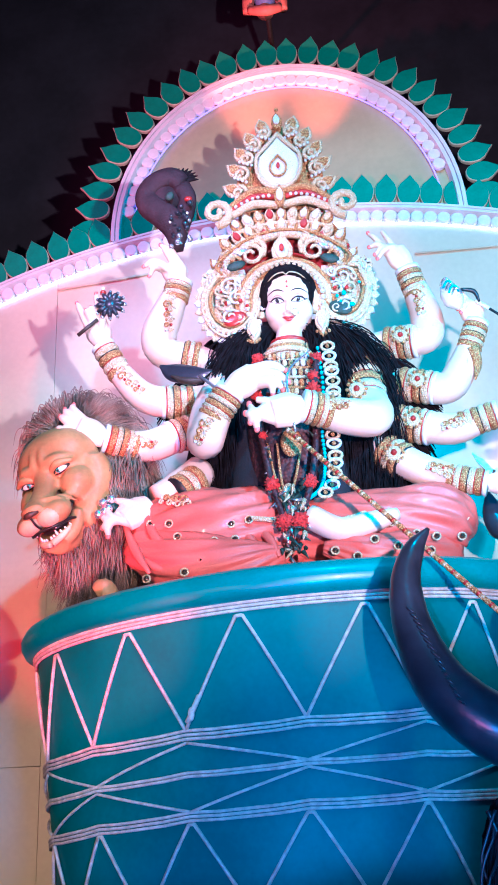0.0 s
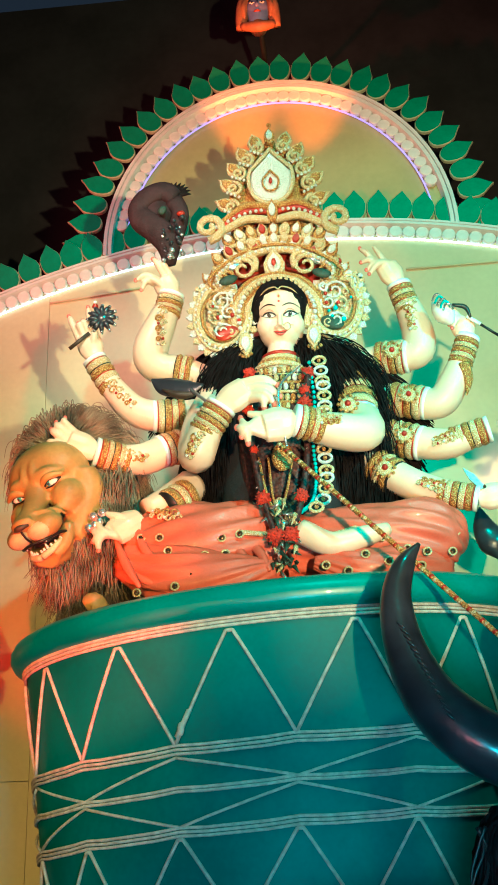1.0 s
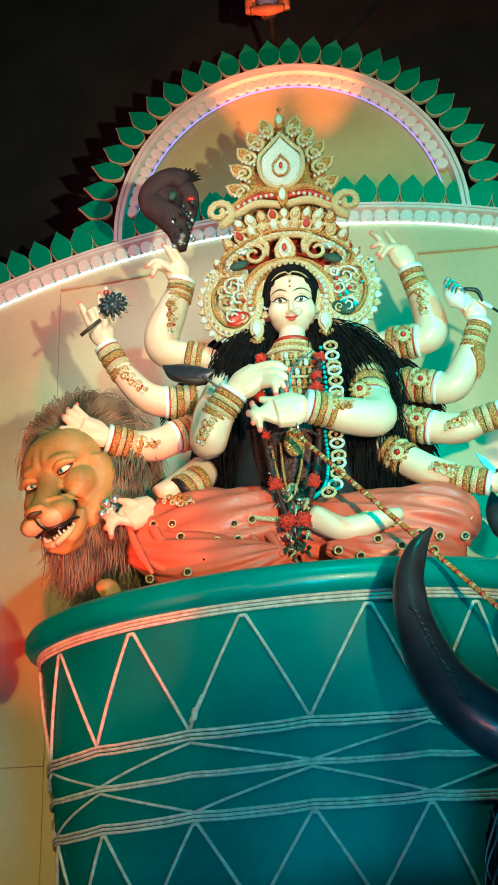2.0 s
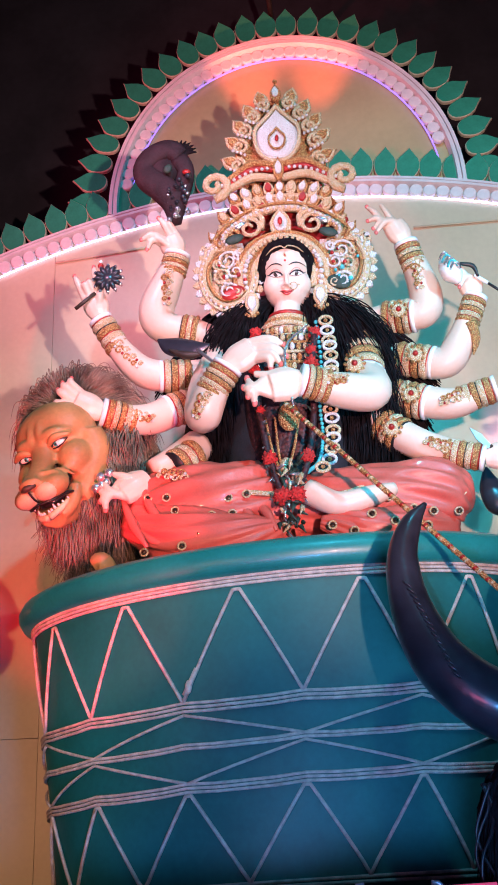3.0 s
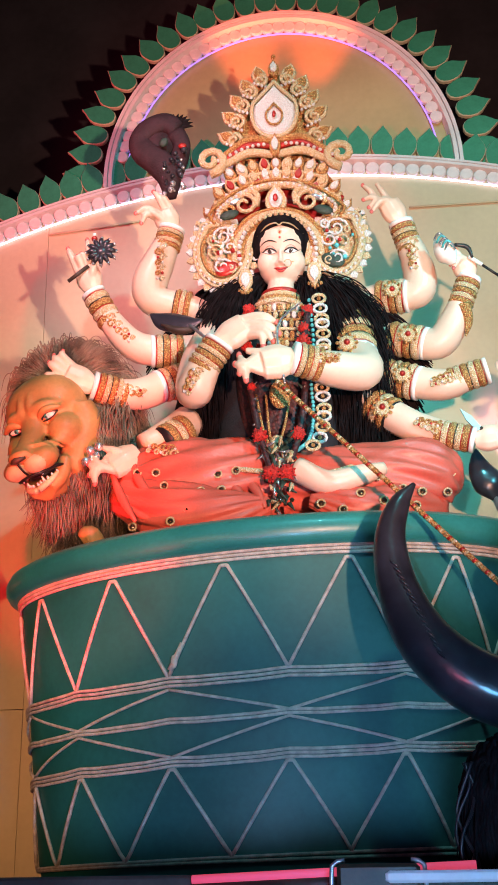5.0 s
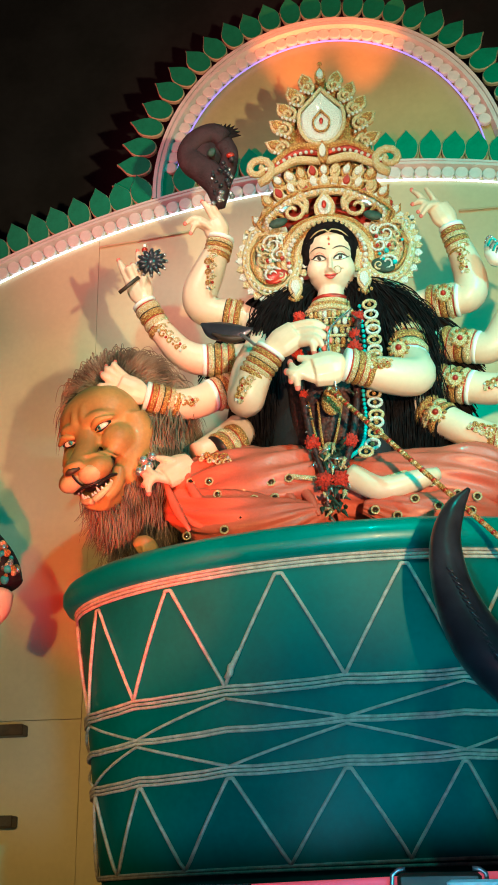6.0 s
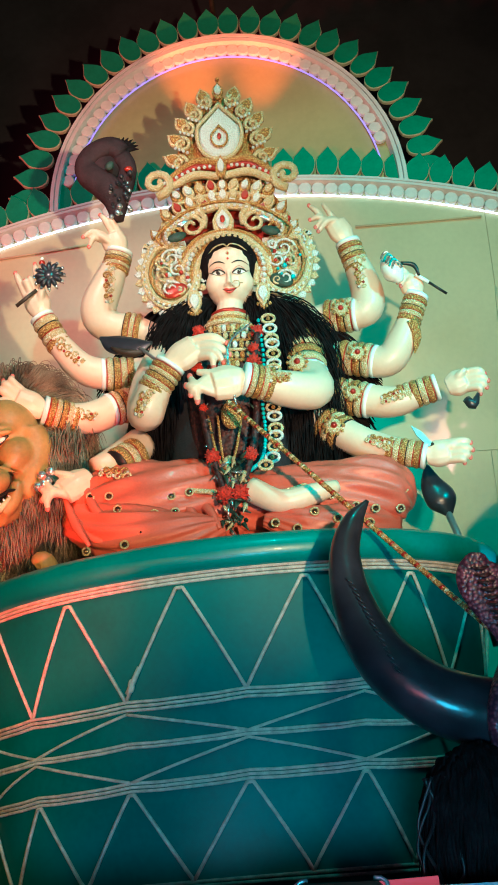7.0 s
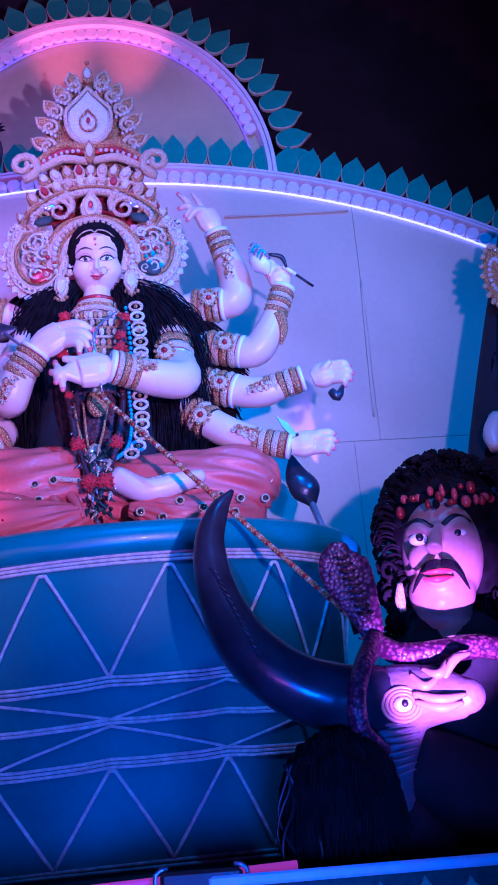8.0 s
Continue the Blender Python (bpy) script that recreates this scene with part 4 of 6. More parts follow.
# paired peacock scrolls over the brow, centre jewel between them
for sx in (-1, 1):
    s = Shape()
    curl(s, at(sx * 0.125, 0.335, -0.085), 0.070, 1.4, sx, 0.4 if sx > 0 else math.pi - 0.4, 0.013)
    curl(s, at(sx * 0.205, 0.285, -0.075), 0.055, 1.3, -sx, 0.0, 0.011, GOLD)
    s.ball(at(sx * 0.195, 0.245, -0.10), (0.050, 0.014, 0.026), DARK_LEAF, (0, sx * 18, 0))
    s.ball(at(sx * 0.165, 0.375, -0.08), (0.04, 0.015, 0.022), SILVER, (0, sx * 20, 0))
    s.tube([at(sx * 0.08, 0.33, -0.075), at(sx * 0.075, 0.41, -0.085), at(sx * 0.105, 0.45, -0.08), at(sx * 0.09, 0.47, -0.09)], [0.018, 0.016, 0.012, 0.006], GOLD_PALE, 8, 4)
    part("peacock_scroll", s, crown)
s = Shape()
gem(s, at(0, 0.345, -0.11), 0.115, 0.19, 0, GOLD_PALE, STONE)
s.ball(at(0, 0.325, -0.150), (0.012, 0.008, 0.022), RED_FOIL)
part("brow_jewel", s, crown, "white teardrop brow jewel")
# wide scroll bar with curled ends
for sx in (-1, 1):
    s = Shape()
    for dz, th, m in ((0.0, 0.02, GOLD_PALE), (0.035, 0.015, RED_FOIL), (0.062, 0.018, GOLD)):
        s.tube([at(sx * 0.01, 0.665 + dz, -0.06), at(sx * 0.12, 0.675 + dz, -0.065), at(sx * 0.20, 0.63 + dz, -0.065), at(sx * 0.27, 0.585 + dz * 0.6, -0.06)], [th, th * 1.15, th, th * 0.9], m, 9, 6)
    for j in range(9):
        u = j / 8
        s.ball(at(sx * (0.05 + 0.2 * u), 0.70 - 0.07 * u * u, -0.085), 0.010, STONE, nu=7, nv=5)
    curl(s, at(sx * 0.285, 0.635, -0.075), 0.080, 1.4, -sx, -math.pi / 2, 0.024)
    part("scroll", s, crown, "wide gilt scroll with curled end")
s = Shape()
gem(s, at(0, 0.70, -0.08), 0.062, 0.14, 0, GOLD, STONE)
part("centre_jewel", s, crown)
# upper spray: big white drop, curled leaves, crest
s = Shape()
out = [(-0.12, 0.70), (-0.225, 0.73), (-0.21, 0.86), (-0.15, 0.99), (-0.06, 1.09), (0.0, 1.13)]
out = out + [(-x, z) for x, z in out[-2::-1]]
out = [(at(x, z)[0] - CX, at(x, z)[2] - CZ) for x, z in out]
s.plate(out[::-1], 0.02, GOLD, at(0, 0, 0.0), bevel=0.004)
part("spray_backing", s, crown)
s = Shape()
s.plate([(x, z - 0.16) for x, z in teardrop(0.235, 0.33, 14)], 0.04, STONE, at(0, 0.86, -0.085), bevel=0.02)
o = [(x, z - 0.16) for x, z in teardrop(0.25, 0.345, 14)]
s.tube([tuple(vec(at(0, 0.86, -0.075)) + vec((x, 0, z))) for x, z in o + o[:1]], 0.011, GOLD_PALE, 6, 1)
o = [(x, z - 0.075) for x, z in teardrop(0.09, 0.13, 12)]
s.tube([tuple(vec(at(0, 0.84, -0.095)) + vec((x, 0, z))) for x, z in o + o[:1]], 0.006, GOLD, 6, 1)
s.ball(at(0, 0.83, -0.098), (0.010, 0.008, 0.020), RED_FOIL)
part("crest_drop", s, crown, "large white stone teardrop crest")
for sx in (-1, 1):
    for j, (x, z, r, tn) in enumerate(((0.195, 0.745, 0.045, 62), (0.19, 0.83, 0.046, 50), (0.165, 0.91, 0.044, 38), (0.125, 0.985, 0.042, 26), (0.07, 1.05, 0.038, 14))):
        s = Shape()
        curl(s, at(sx * x, z, -0.045), r, 1.4, sx, radians(90), 0.012, GOLD_PALE)
        gem(s, at(sx * (x + 0.045 * math.sin(radians(tn))), z + 0.05 * math.cos(radians(tn)), -0.03), 0.085, 0.115, sx * tn, GOLD_PALE, GOLD)
        for i in range(4):
            s.ball(at(sx * (x - 0.03 + 0.02 * i), z - 0.045 + 0.008 * i, -0.06), 0.009, STONE, nu=6, nv=5)
        part("curled_leaf", s, crown)
s = Shape()
gem(s, at(0, 1.115, -0.05), 0.062, 0.11, 0, GOLD, STONE)
s.ball(at(0, 1.18, -0.05), 0.012, GOLD)
part("finial", s, crown)

# openwork ear discs
for sx, x0, z0, rx, rz in ((-1, -0.272, 0.0, 0.158, 0.255), (1, 0.292, 0.02, 0.148, 0.245)):
    disc = thing("ear_disc", "openwork gilt ear disc with beaded rim hung beside the crown", "ornament", group="ear discs")
    s = Shape()
    o = [(x0 + rx * 0.8 * math.cos(a), z0 + rz * 0.8 * math.sin(a)) for a in np.linspace(0, 2 * math.pi, 28, endpoint=False)]
    s.plate(o, 0.018, GOLD_PALE, at(0, 0, -0.03), bevel=0.004)
    part("backing", s, disc)
    s = Shape()
    for k, th, m in ((0.80, 0.014, GOLD_PALE), (0.66, 0.009, GOLD), (0.92, 0.008, GOLD_PALE)):
        s.tube([at(x0 + rx * k * math.cos(a), z0 + rz * k * math.sin(a), -0.06) for a in np.linspace(0, 2 * math.pi, 33)], th, m, 7, 1)
    part("rim", s, disc)
    s = Shape()
    for j in range(30):
        a = 2 * math.pi * j / 30
        o = [(x, z) for x, z in teardrop(0.044, 0.042, 6)]
        s.plate(o, 0.012, (GOLD_PALE, STONE)[j % 2], at(x0 + rx * 0.93 * math.cos(a), z0 + rz * 0.93 * math.sin(a), -0.05), bevel=0.003, turn=90 - math.degrees(a))
        s.ball(at(x0 + rx * 0.86 * math.cos(a), z0 + rz * 0.86 * math.sin(a), -0.065), 0.009, STONE, nu=6, nv=5)
    part("petal_edge", s, disc, "beaded petal edge")
    s = Shape()
    for (dx, dz, r, fl) in ((0.0, 0.09, 0.062, 1), (-0.03, -0.02, 0.05, -1), (0.035, 0.0, 0.045, 1), (0.0, -0.12, 0.05, 1), (-0.05, 0.07, 0.03, -1), (0.05, 0.13, 0.028, 1), (0.04, -0.13, 0.03, -1)):
        curl(s, at(x0 + dx * sx * -1, z0 + dz, -0.07), r, 1.5, fl, dx * 30, 0.0075, (GOLD_PALE, STONE)[fl > 0])
    for j in range(14):
        a, q = rnd.uniform(0, 6.28), math.sqrt(rnd.random()) * 0.6
        # turquoise beads on the right disc colour in the cyan lamps' reflection
        s.ball(at(x0 + rx * q * math.cos(a), z0 + rz * q * math.sin(a), -0.08), rnd.uniform(0.007, 0.014), (STONE, TURQ if sx > 0 else GOLD_PALE, RED_FOIL)[j % 3], nu=7, nv=5)
    s.ball(at(x0 - sx * 0.02, z0 - 0.13, -0.07), (0.06, 0.014, 0.038), DARK_LEAF if sx > 0 else RED_FOIL, (0, 22 * sx, 0))
    part("filigree", s, disc)
    s = Shape()
    gem(s, at(x0 - sx * 0.115, z0 - 0.235, -0.10), 0.075, 0.14, 180, GOLD_PALE, STONE)
    for j in range(5):
        s.ball(at(x0 - sx * (0.14 - 0.014 * j), z0 - 0.31 + abs(j - 2) * 0.012, -0.10), 0.010, GOLD, nu=6, nv=5)
    part("ear_drop", s, disc)


# ---------------------------------------------------------------- what the idol holds and wears
def path(*pts):
    return [vec(p) for p in pts]


def flower(sh, c, r, m, seed):
    """A round pompom of many small petals."""
    rg = random.Random(seed)
    sh.ball(c, r * 0.8, m, nu=10, nv=7)
    for k in range(46):
        z = rg.uniform(-1, 1)
        a = rg.uniform(0, 6.28)
        q = math.sqrt(1 - z * z)
        n = vec((q * math.cos(a), q * math.sin(a), z))
        sh.tube([vec(c) + n * r * 0.6, vec(c) + n * r * (0.95 + 0.15 * rg.random())], [r * 0.2, r * 0.07], m, 5, 1)


garland = thing("garland", "red pompom flower garland with dark leaves over the breast", "garland")
for k, (p, r) in enumerate((((-0.138, -0.340, 4.145), 0.033), ((0.141, -0.340, 4.127), 0.036), ((0.119, -0.400, 3.946), 0.036), ((0.122, -0.390, 4.015), 0.03), ((-0.087, -0.440, 3.469), 0.038), ((0.081, -0.440, 3.468), 0.036), ((-0.038, -0.490, 3.274), 0.042), ((0.033, -0.490, 3.277), 0.042), ((-0.140, -0.420, 3.914), 0.032), ((-0.072, -0.430, 3.907), 0.028), ((-0.121, -0.420, 3.716), 0.022))):
    s = Shape()
    flower(s, p, r, BUD, k)
    part("pompom", s, garland)
for k, pts in enumerate((path((-0.137, -0.360, 4.110), (-0.141, -0.410, 3.924), (-0.127, -0.410, 3.710), (-0.088, -0.430, 3.479), (-0.037, -0.470, 3.289)), path((0.141, -0.360, 4.102), (0.120, -0.410, 3.903), (0.119, -0.410, 3.691), (0.086, -0.430, 3.466), (0.027, -0.470, 3.284)))):
    s = Shape()
    line = spline(pts, 8)
    s.tube(line, 0.016, VEST, 7, 1)
    rg = random.Random(k)
    for q in line[::2]:
        for j in range(3):
            n = vec((rg.uniform(-1, 1), -0.5 * rg.random(), rg.uniform(-1, 1)))
            s.tube([q, q + n * 0.035], [0.010, 0.002], (DARK_LEAF, HAIR, SILVER)[j], 5, 1)
    part("string", s, garland)
s = Shape()
rg = random.Random(8)
for j in range(60):
    a = vec((-0.002, -0.470, 3.351)) + vec((rg.uniform(-0.06, 0.06), rg.uniform(-0.02, 0.02), rg.uniform(-0.24, 0.10)))
    s.tube([a, a + vec((rg.uniform(-0.05, 0.05), -0.02, rg.uniform(-0.06, 0.02)))], [0.012, 0.002], (DARK_LEAF, SILVER, DARK_LEAF, GOLD_PALE)[j % 4], 5, 1)
part("leaf_tassel", s, garland, "dark leaf and tinsel tassel")

s = Shape()
necklace = thing("necklace", "long gilt chain of looped links with turquoise beads", "necklace")
pts = spline(path((0.184, -0.330, 4.189), (0.199, -0.370, 3.959), (0.183, -0.400, 3.746), (0.189, -0.410, 3.575), (0.167, -0.420, 3.451), (0.115, -0.430, 3.398)), 8)
step = np.linalg.norm(np.diff(pts, axis=0), axis=1).cumsum()
for k in range(17):
    q = pts[np.searchsorted(step, step[-1] * (k + 0.5) / 17)]
    s = Shape()
    s.tube([q + vec((0.012 + 0.030 * math.cos(a), -0.01, 0.022 * math.sin(a))) for a in np.linspace(0, 2 * math.pi, 13)], 0.008, (GOLD_PALE, STONE)[k % 2], 6, 1)
    s.ball(q + vec((0.012, -0.012, 0)), 0.010, GOLD, nu=6, nv=5)
    part("link", s, necklace)
s = Shape()
for q in pts[::1]:
    s.ball(q + vec((-0.035, 0, 0)), 0.010, TURQ, nu=6, nv=5)
part("bead_string", s, necklace, "turquoise bead string")

s = Shape()
cushion_rows = []
for r, z in ((0.30, 2.985), (0.325, 3.01), (0.325, 3.04), (0.30, 3.065), (0.2, 3.07)):
    cushion_rows.append([(0.01 + r * math.cos(a), -0.36 - 0.55 * r * math.sin(a), z) for a in np.linspace(0, 2 * math.pi, 36, endpoint=False)])
s.rings(cushion_rows, HORN)
s.add(cushion_rows[-1], [tuple(range(36))], HORN)
thing("seat_pad", "shiny black oval seat pad on the drum top", "pad", s)

# spear driven down towards the demon
spear = thing("spear", "slim gilt spear wound with beads, slanting down from the fists", "spear")
p0, p1 = vec((0.002, -0.600, 3.660)), vec((1.004, -0.920, 2.479))
s = Shape().tube([p0, p1], 0.011, GOLD, 10, 1)
for k in range(70):
    s.ball(p0 + (p1 - p0) * (k + 0.5) / 70, (0.014, 0.014, 0.011), (GOLD_PALE, GOLD, RED_FOIL)[k % 3], nu=7, nv=5)
part("shaft", s, spear)
s = Shape()
rg = random.Random(3)
for k in range(70):
    n = vec((rg.gauss(0, 1), rg.gauss(0, 0.6), rg.gauss(0, 1)))
    n /= np.linalg.norm(n)
    q = vec((1.043, -0.930, 2.422))
    s.tube([q, q + n * rg.uniform(0.03, 0.075)], [0.009, 0.003], (SILVER, TURQ)[k % 2], 4, 1)
part("tassel", s, spear, "blue and silver tinsel tassel")
s = Shape().tube([(0.036, -0.560, 3.661), (0.009, -0.540, 3.951), (0.115, -0.450, 4.118)], [0.006, 0.006, 0.004], SILVER, 6, 4)
part("grip", s, spear)

# black bird-shaped club in the raised hand
club = thing("bird_club", "black bird-headed club with a feather crest in a raised hand", "club")
s = Shape()
s.tube([(-0.541, -0.200, 4.877), (-0.549, -0.220, 5.002), (-0.603, -0.220, 5.084), (-0.681, -0.220, 5.156), (-0.705, -0.220, 5.229), (-0.657, -0.220, 5.296), (-0.572, -0.220, 5.323), (-0.506, -0.220, 5.273)], [0.03, 0.07, 0.075, 0.07, 0.055, 0.06, 0.062, 0.05], CLUB, 14, 6, 0.55)
s.tube([(-0.518, -0.220, 5.263), (-0.483, -0.220, 5.188), (-0.495, -0.220, 5.101), (-0.527, -0.210, 5.007)], [0.05, 0.045, 0.05, 0.05], CLUB, 12, 5, 0.5)
s.ball((-0.606, -0.200, 5.204), (0.085, 0.04, 0.095), CLUB)
part("body", s, club)
s = Shape()
for k in range(9):
    a = radians(-50 + 16 * k)
    q = vec((-0.512, -0.220, 5.288))
    s.tube([q, q + 0.05 * vec((math.sin(a), 0, math.cos(a))), q + 0.09 * vec((math.sin(a + 0.15), 0, math.cos(a + 0.15)))], [0.014, 0.014, 0.002], HAIR, 6, 3, 0.5)
part("crest", s, club, "black feather crest")
s = Shape()
s.ball((-0.474, -0.260, 5.149), (0.022, 0.012, 0.016), RED_FOIL)
part("comb", s, club, "small red foil comb")
part("eye", Shape().ball((-0.571, -0.262, 5.176), (0.022, 0.012, 0.028), DARK_LEAF, (0, 30, 0)), club)
s = Shape()
rg = random.Random(6)
for k in range(34):
    q = vec((-0.522, -0.240, 5.021)) + vec((rg.uniform(-0.05, 0.06), rg.uniform(-0.05, 0.03), rg.uniform(-0.16, 0.1)))
    s.ball(q, rg.uniform(0.008, 0.018), (HORN, HORN, SILVER)[k % 3], nu=7, nv=5)
part("beadwork", s, club, "hanging black beadwork")

lotus = thing("jewelled_flower", "dark jewelled flower on a red stick held up", "flower")
s = Shape().tube([(-1.043, -0.240, 4.411), (-0.944, -0.240, 4.492)], 0.010, WOODDARK, 8, 1)
part("stick", s, lotus)
s = Shape()
c = vec((-0.879, -0.240, 4.564))
s.ball(c, (0.04, 0.03, 0.04), HORN)
for k in range(12):
    a = 2 * math.pi * k / 12
    s.tube([c, c + 0.055 * vec((math.cos(a), -0.3, math.sin(a))), c + 0.08 * vec((math.cos(a), 0.1, math.sin(a)))], [0.014, 0.014, 0.003], HORN, 6, 3)
    s.ball(c + 0.075 * vec((math.cos(a), -0.1, math.sin(a))), 0.010, SILVER, nu=6, nv=5)
s.ball((-0.918, -0.240, 4.643), 0.016, RED_FOIL)
s.ball((-0.919, -0.240, 4.667), 0.010, EYE_WHITE)
part("bloom", s, lotus)

arrow = thing("broad_arrow", "dark broad-bladed arrow on a grey shaft behind the wrist", "arrow")
s = Shape()
s.tube([(-0.610, -0.340, 4.154), (-0.538, -0.360, 4.102), (-0.424, -0.400, 4.061), (-0.349, -0.420, 4.068)], [0.006, 0.05, 0.045, 0.006], HORN, 10, 6, 0.25)
s.tube([(-0.548, -0.380, 4.075), (-0.464, -0.400, 4.029), (-0.368, -0.420, 4.023)], [0.006, 0.02, 0.006], WOODDARK, 8, 5)
part("blade", s, arrow)
s = Shape().tube([(-0.408, -0.420, 4.044), (-0.235, -0.520, 3.849)], 0.008, STEEL, 8, 1)
part("shaft", s, arrow)

conch = thing("conch_shell", "white and blue painted conch on a thin rod", "conch")
s = Shape()
s.tube([(0.767, -0.260, 4.502), (0.795, -0.270, 4.459), (0.824, -0.270, 4.418), (0.847, -0.260, 4.378)], [0.012, 0.045, 0.05, 0.015], EYE_WHITE, 12, 6)
for k in range(5):
    q = vec((0.806, -0.280, 4.439)) + vec((0.012 * (k - 2), -0.03, -0.014 * (k - 2)))
    s.tube([q + 0.036 * vec((math.cos(a) * 0.7, -0.5 + 0.4 * math.cos(a * 2), math.sin(a))) for a in np.linspace(0.4, 2.8, 8)], 0.006, (SILVER, TURQ)[k % 2], 6, 1)
part("shell", s, conch)
s = Shape().tube([(0.857, -0.270, 4.478), (0.919, -0.260, 4.466), (0.941, -0.250, 4.413)], [0.008, 0.012, 0.006], INK, 8, 4)
part("lip", s, conch)
s = Shape().tube([(0.924, -0.240, 4.426), (0.987, -0.220, 4.388)], 0.010, EYE_WHITE, 8, 1)
s.tube([(0.987, -0.220, 4.388), (1.071, -0.200, 4.329)], 0.007, INK, 8, 1)
part("rod", s, conch)

knife = thing("dagger", "small dark dagger gripped in a lower fist", "dagger")
s = Shape().plate([(-0.012, 0), (0.012, 0), (0.016, 0.07), (0, 0.13), (-0.016, 0.07)], 0.01, STEEL, (0.900, -0.280, 3.516), turn=-38)
part("blade", s, knife)
s = Shape().tube([(0.902, -0.270, 3.525), (0.979, -0.270, 3.453)], 0.012, WOODDARK, 8, 1)
part("hilt", s, knife)
s = Shape().tube([(1.091, -0.260, 3.739), (1.118, -0.270, 3.704), (1.146, -0.270, 3.760)], [0.02, 0.024, 0.008], HORN, 8, 3)
thing("vajra_stub", "short black weapon grip showing under a fist", "weapon grip", s)
paddle = thing("spade_club", "dark leaf-shaped club on a grey pole behind the drum", "club")
s = Shape().tube([(0.932, 0.250, 3.613), (0.950, 0.250, 3.505), (0.992, 0.250, 3.418), (1.019, 0.250, 3.345)], [0.01, 0.06, 0.075, 0.02], HORN, 14, 6, 0.6)
part("head", s, paddle)
s = Shape().tube([(1.010, 0.250, 3.366), (1.101, 0.250, 3.067), (1.167, 0.250, 2.684)], 0.018, STEEL, 10, 1)
part("pole", s, paddle)

# ---------------------------------------------------------------- the lion
L = Shape()
LM = vec((-1.140, -0.360, 3.615))
# head axes: across the eyes, along the muzzle, up the brow
LE, LF, LG = vec((0.881, -0.419, 0.218)), vec((-0.231, -0.785, -0.576)), vec((-0.412, -0.457, 0.789))


def lion_part(sh):
    """Turn a shape built in head axes (side, up, forward) into its place."""
    sh.v = [tuple(LM + LE * 1.1 * p[0] + LG * p[1] + LF * (0.86 if p[2] > 0 else 1.0) * p[2]) for p in sh.v]
    return sh


h = Shape()
h.ball((0, 0.02, -0.15), (0.19, 0.17, 0.17), LIONSKIN, nu=26, nv=16)
h.tube([(-0.14, 0.02, -0.05), (-0.075, 0.048, 0.012), (0, 0.028, 0.015), (0.075, 0.048, 0.012), (0.14, 0.02, -0.05)], [0.02, 0.034, 0.03, 0.034, 0.02], LIONSKIN, 14, 5)
h.tube([(0, 0.09, -0.09), (0, -0.03, 0.045), (0, -0.085, 0.17), (0, -0.11, 0.28)], [0.075, 0.055, 0.052, 0.048], LIONSKIN, 18, 6)
h.tube([(-0.045, -0.10, 0.285), (0, -0.098, 0.315), (0.045, -0.10, 0.285)], [0.02, 0.03, 0.02], LIONSKIN, 12, 4)
for sg in (-1, 1):
    h.ball((sg * 0.056, -0.155, 0.225), (0.076, 0.056, 0.095), LIONSKIN, nu=18, nv=12)
    h.ball((sg * 0.11, -0.10, -0.02), (0.075, 0.085, 0.12), LIONSKIN, nu=18, nv=12)
    h.tube([(sg * 0.15, -0.02, -0.14), (sg * 0.145, -0.13, -0.10), (sg * 0.11, -0.22, 0.02), (sg * 0.075, -0.265, 0.10)], [0.07, 0.085, 0.07, 0.05], LIONSKIN, 14, 5)
    h.tube([(sg * 0.098, -0.205, 0.10), (sg * 0.074, -0.262, 0.17), (sg * 0.03, -0.288, 0.245)], [0.03, 0.036, 0.03], LIONSKIN, 12, 5)
    for k in range(4):
        h.tube([(sg * (0.03 + 0.012 * k), -0.075 - 0.012 * k, 0.235 - 0.045 * k), (sg * (0.085 + 0.010 * k), -0.10 - 0.008 * k, 0.205 - 0.05 * k), (sg * (0.118 + 0.008 * k), -0.155 - 0.008 * k, 0.16 - 0.05 * k)], [0.006, 0.014, 0.006], LIONSKIN, 8, 5)
    h.tube([(sg * 0.028, 0.13, -0.03), (sg * 0.022, 0.075, 0.02), (sg * 0.03, 0.03, 0.05)], [0.008, 0.018, 0.008], LIONSKIN, 8, 4)
h.tube([(0, -0.255, 0.0), (0, -0.285, 0.13), (0, -0.292, 0.245)], [0.08, 0.072, 0.046], LIONSKIN, 16, 5)
take(L, lion_part(fuse(h, 0.0085, LIONSKIN, 9)))
h = Shape()
h.tube([(-0.034, -0.112, 0.315), (0, -0.108, 0.342), (0.034, -0.112, 0.315)], [0.008, 0.015, 0.008], WOODDARK, 10, 4)
h.ball((0, -0.222, 0.16), (0.062, 0.020, 0.085), INK, nu=18, nv=10)
h.tube([(0, -0.125, 0.338), (0, -0.165, 0.325), (0, -0.19, 0.30)], 0.005, INK, 6, 4)
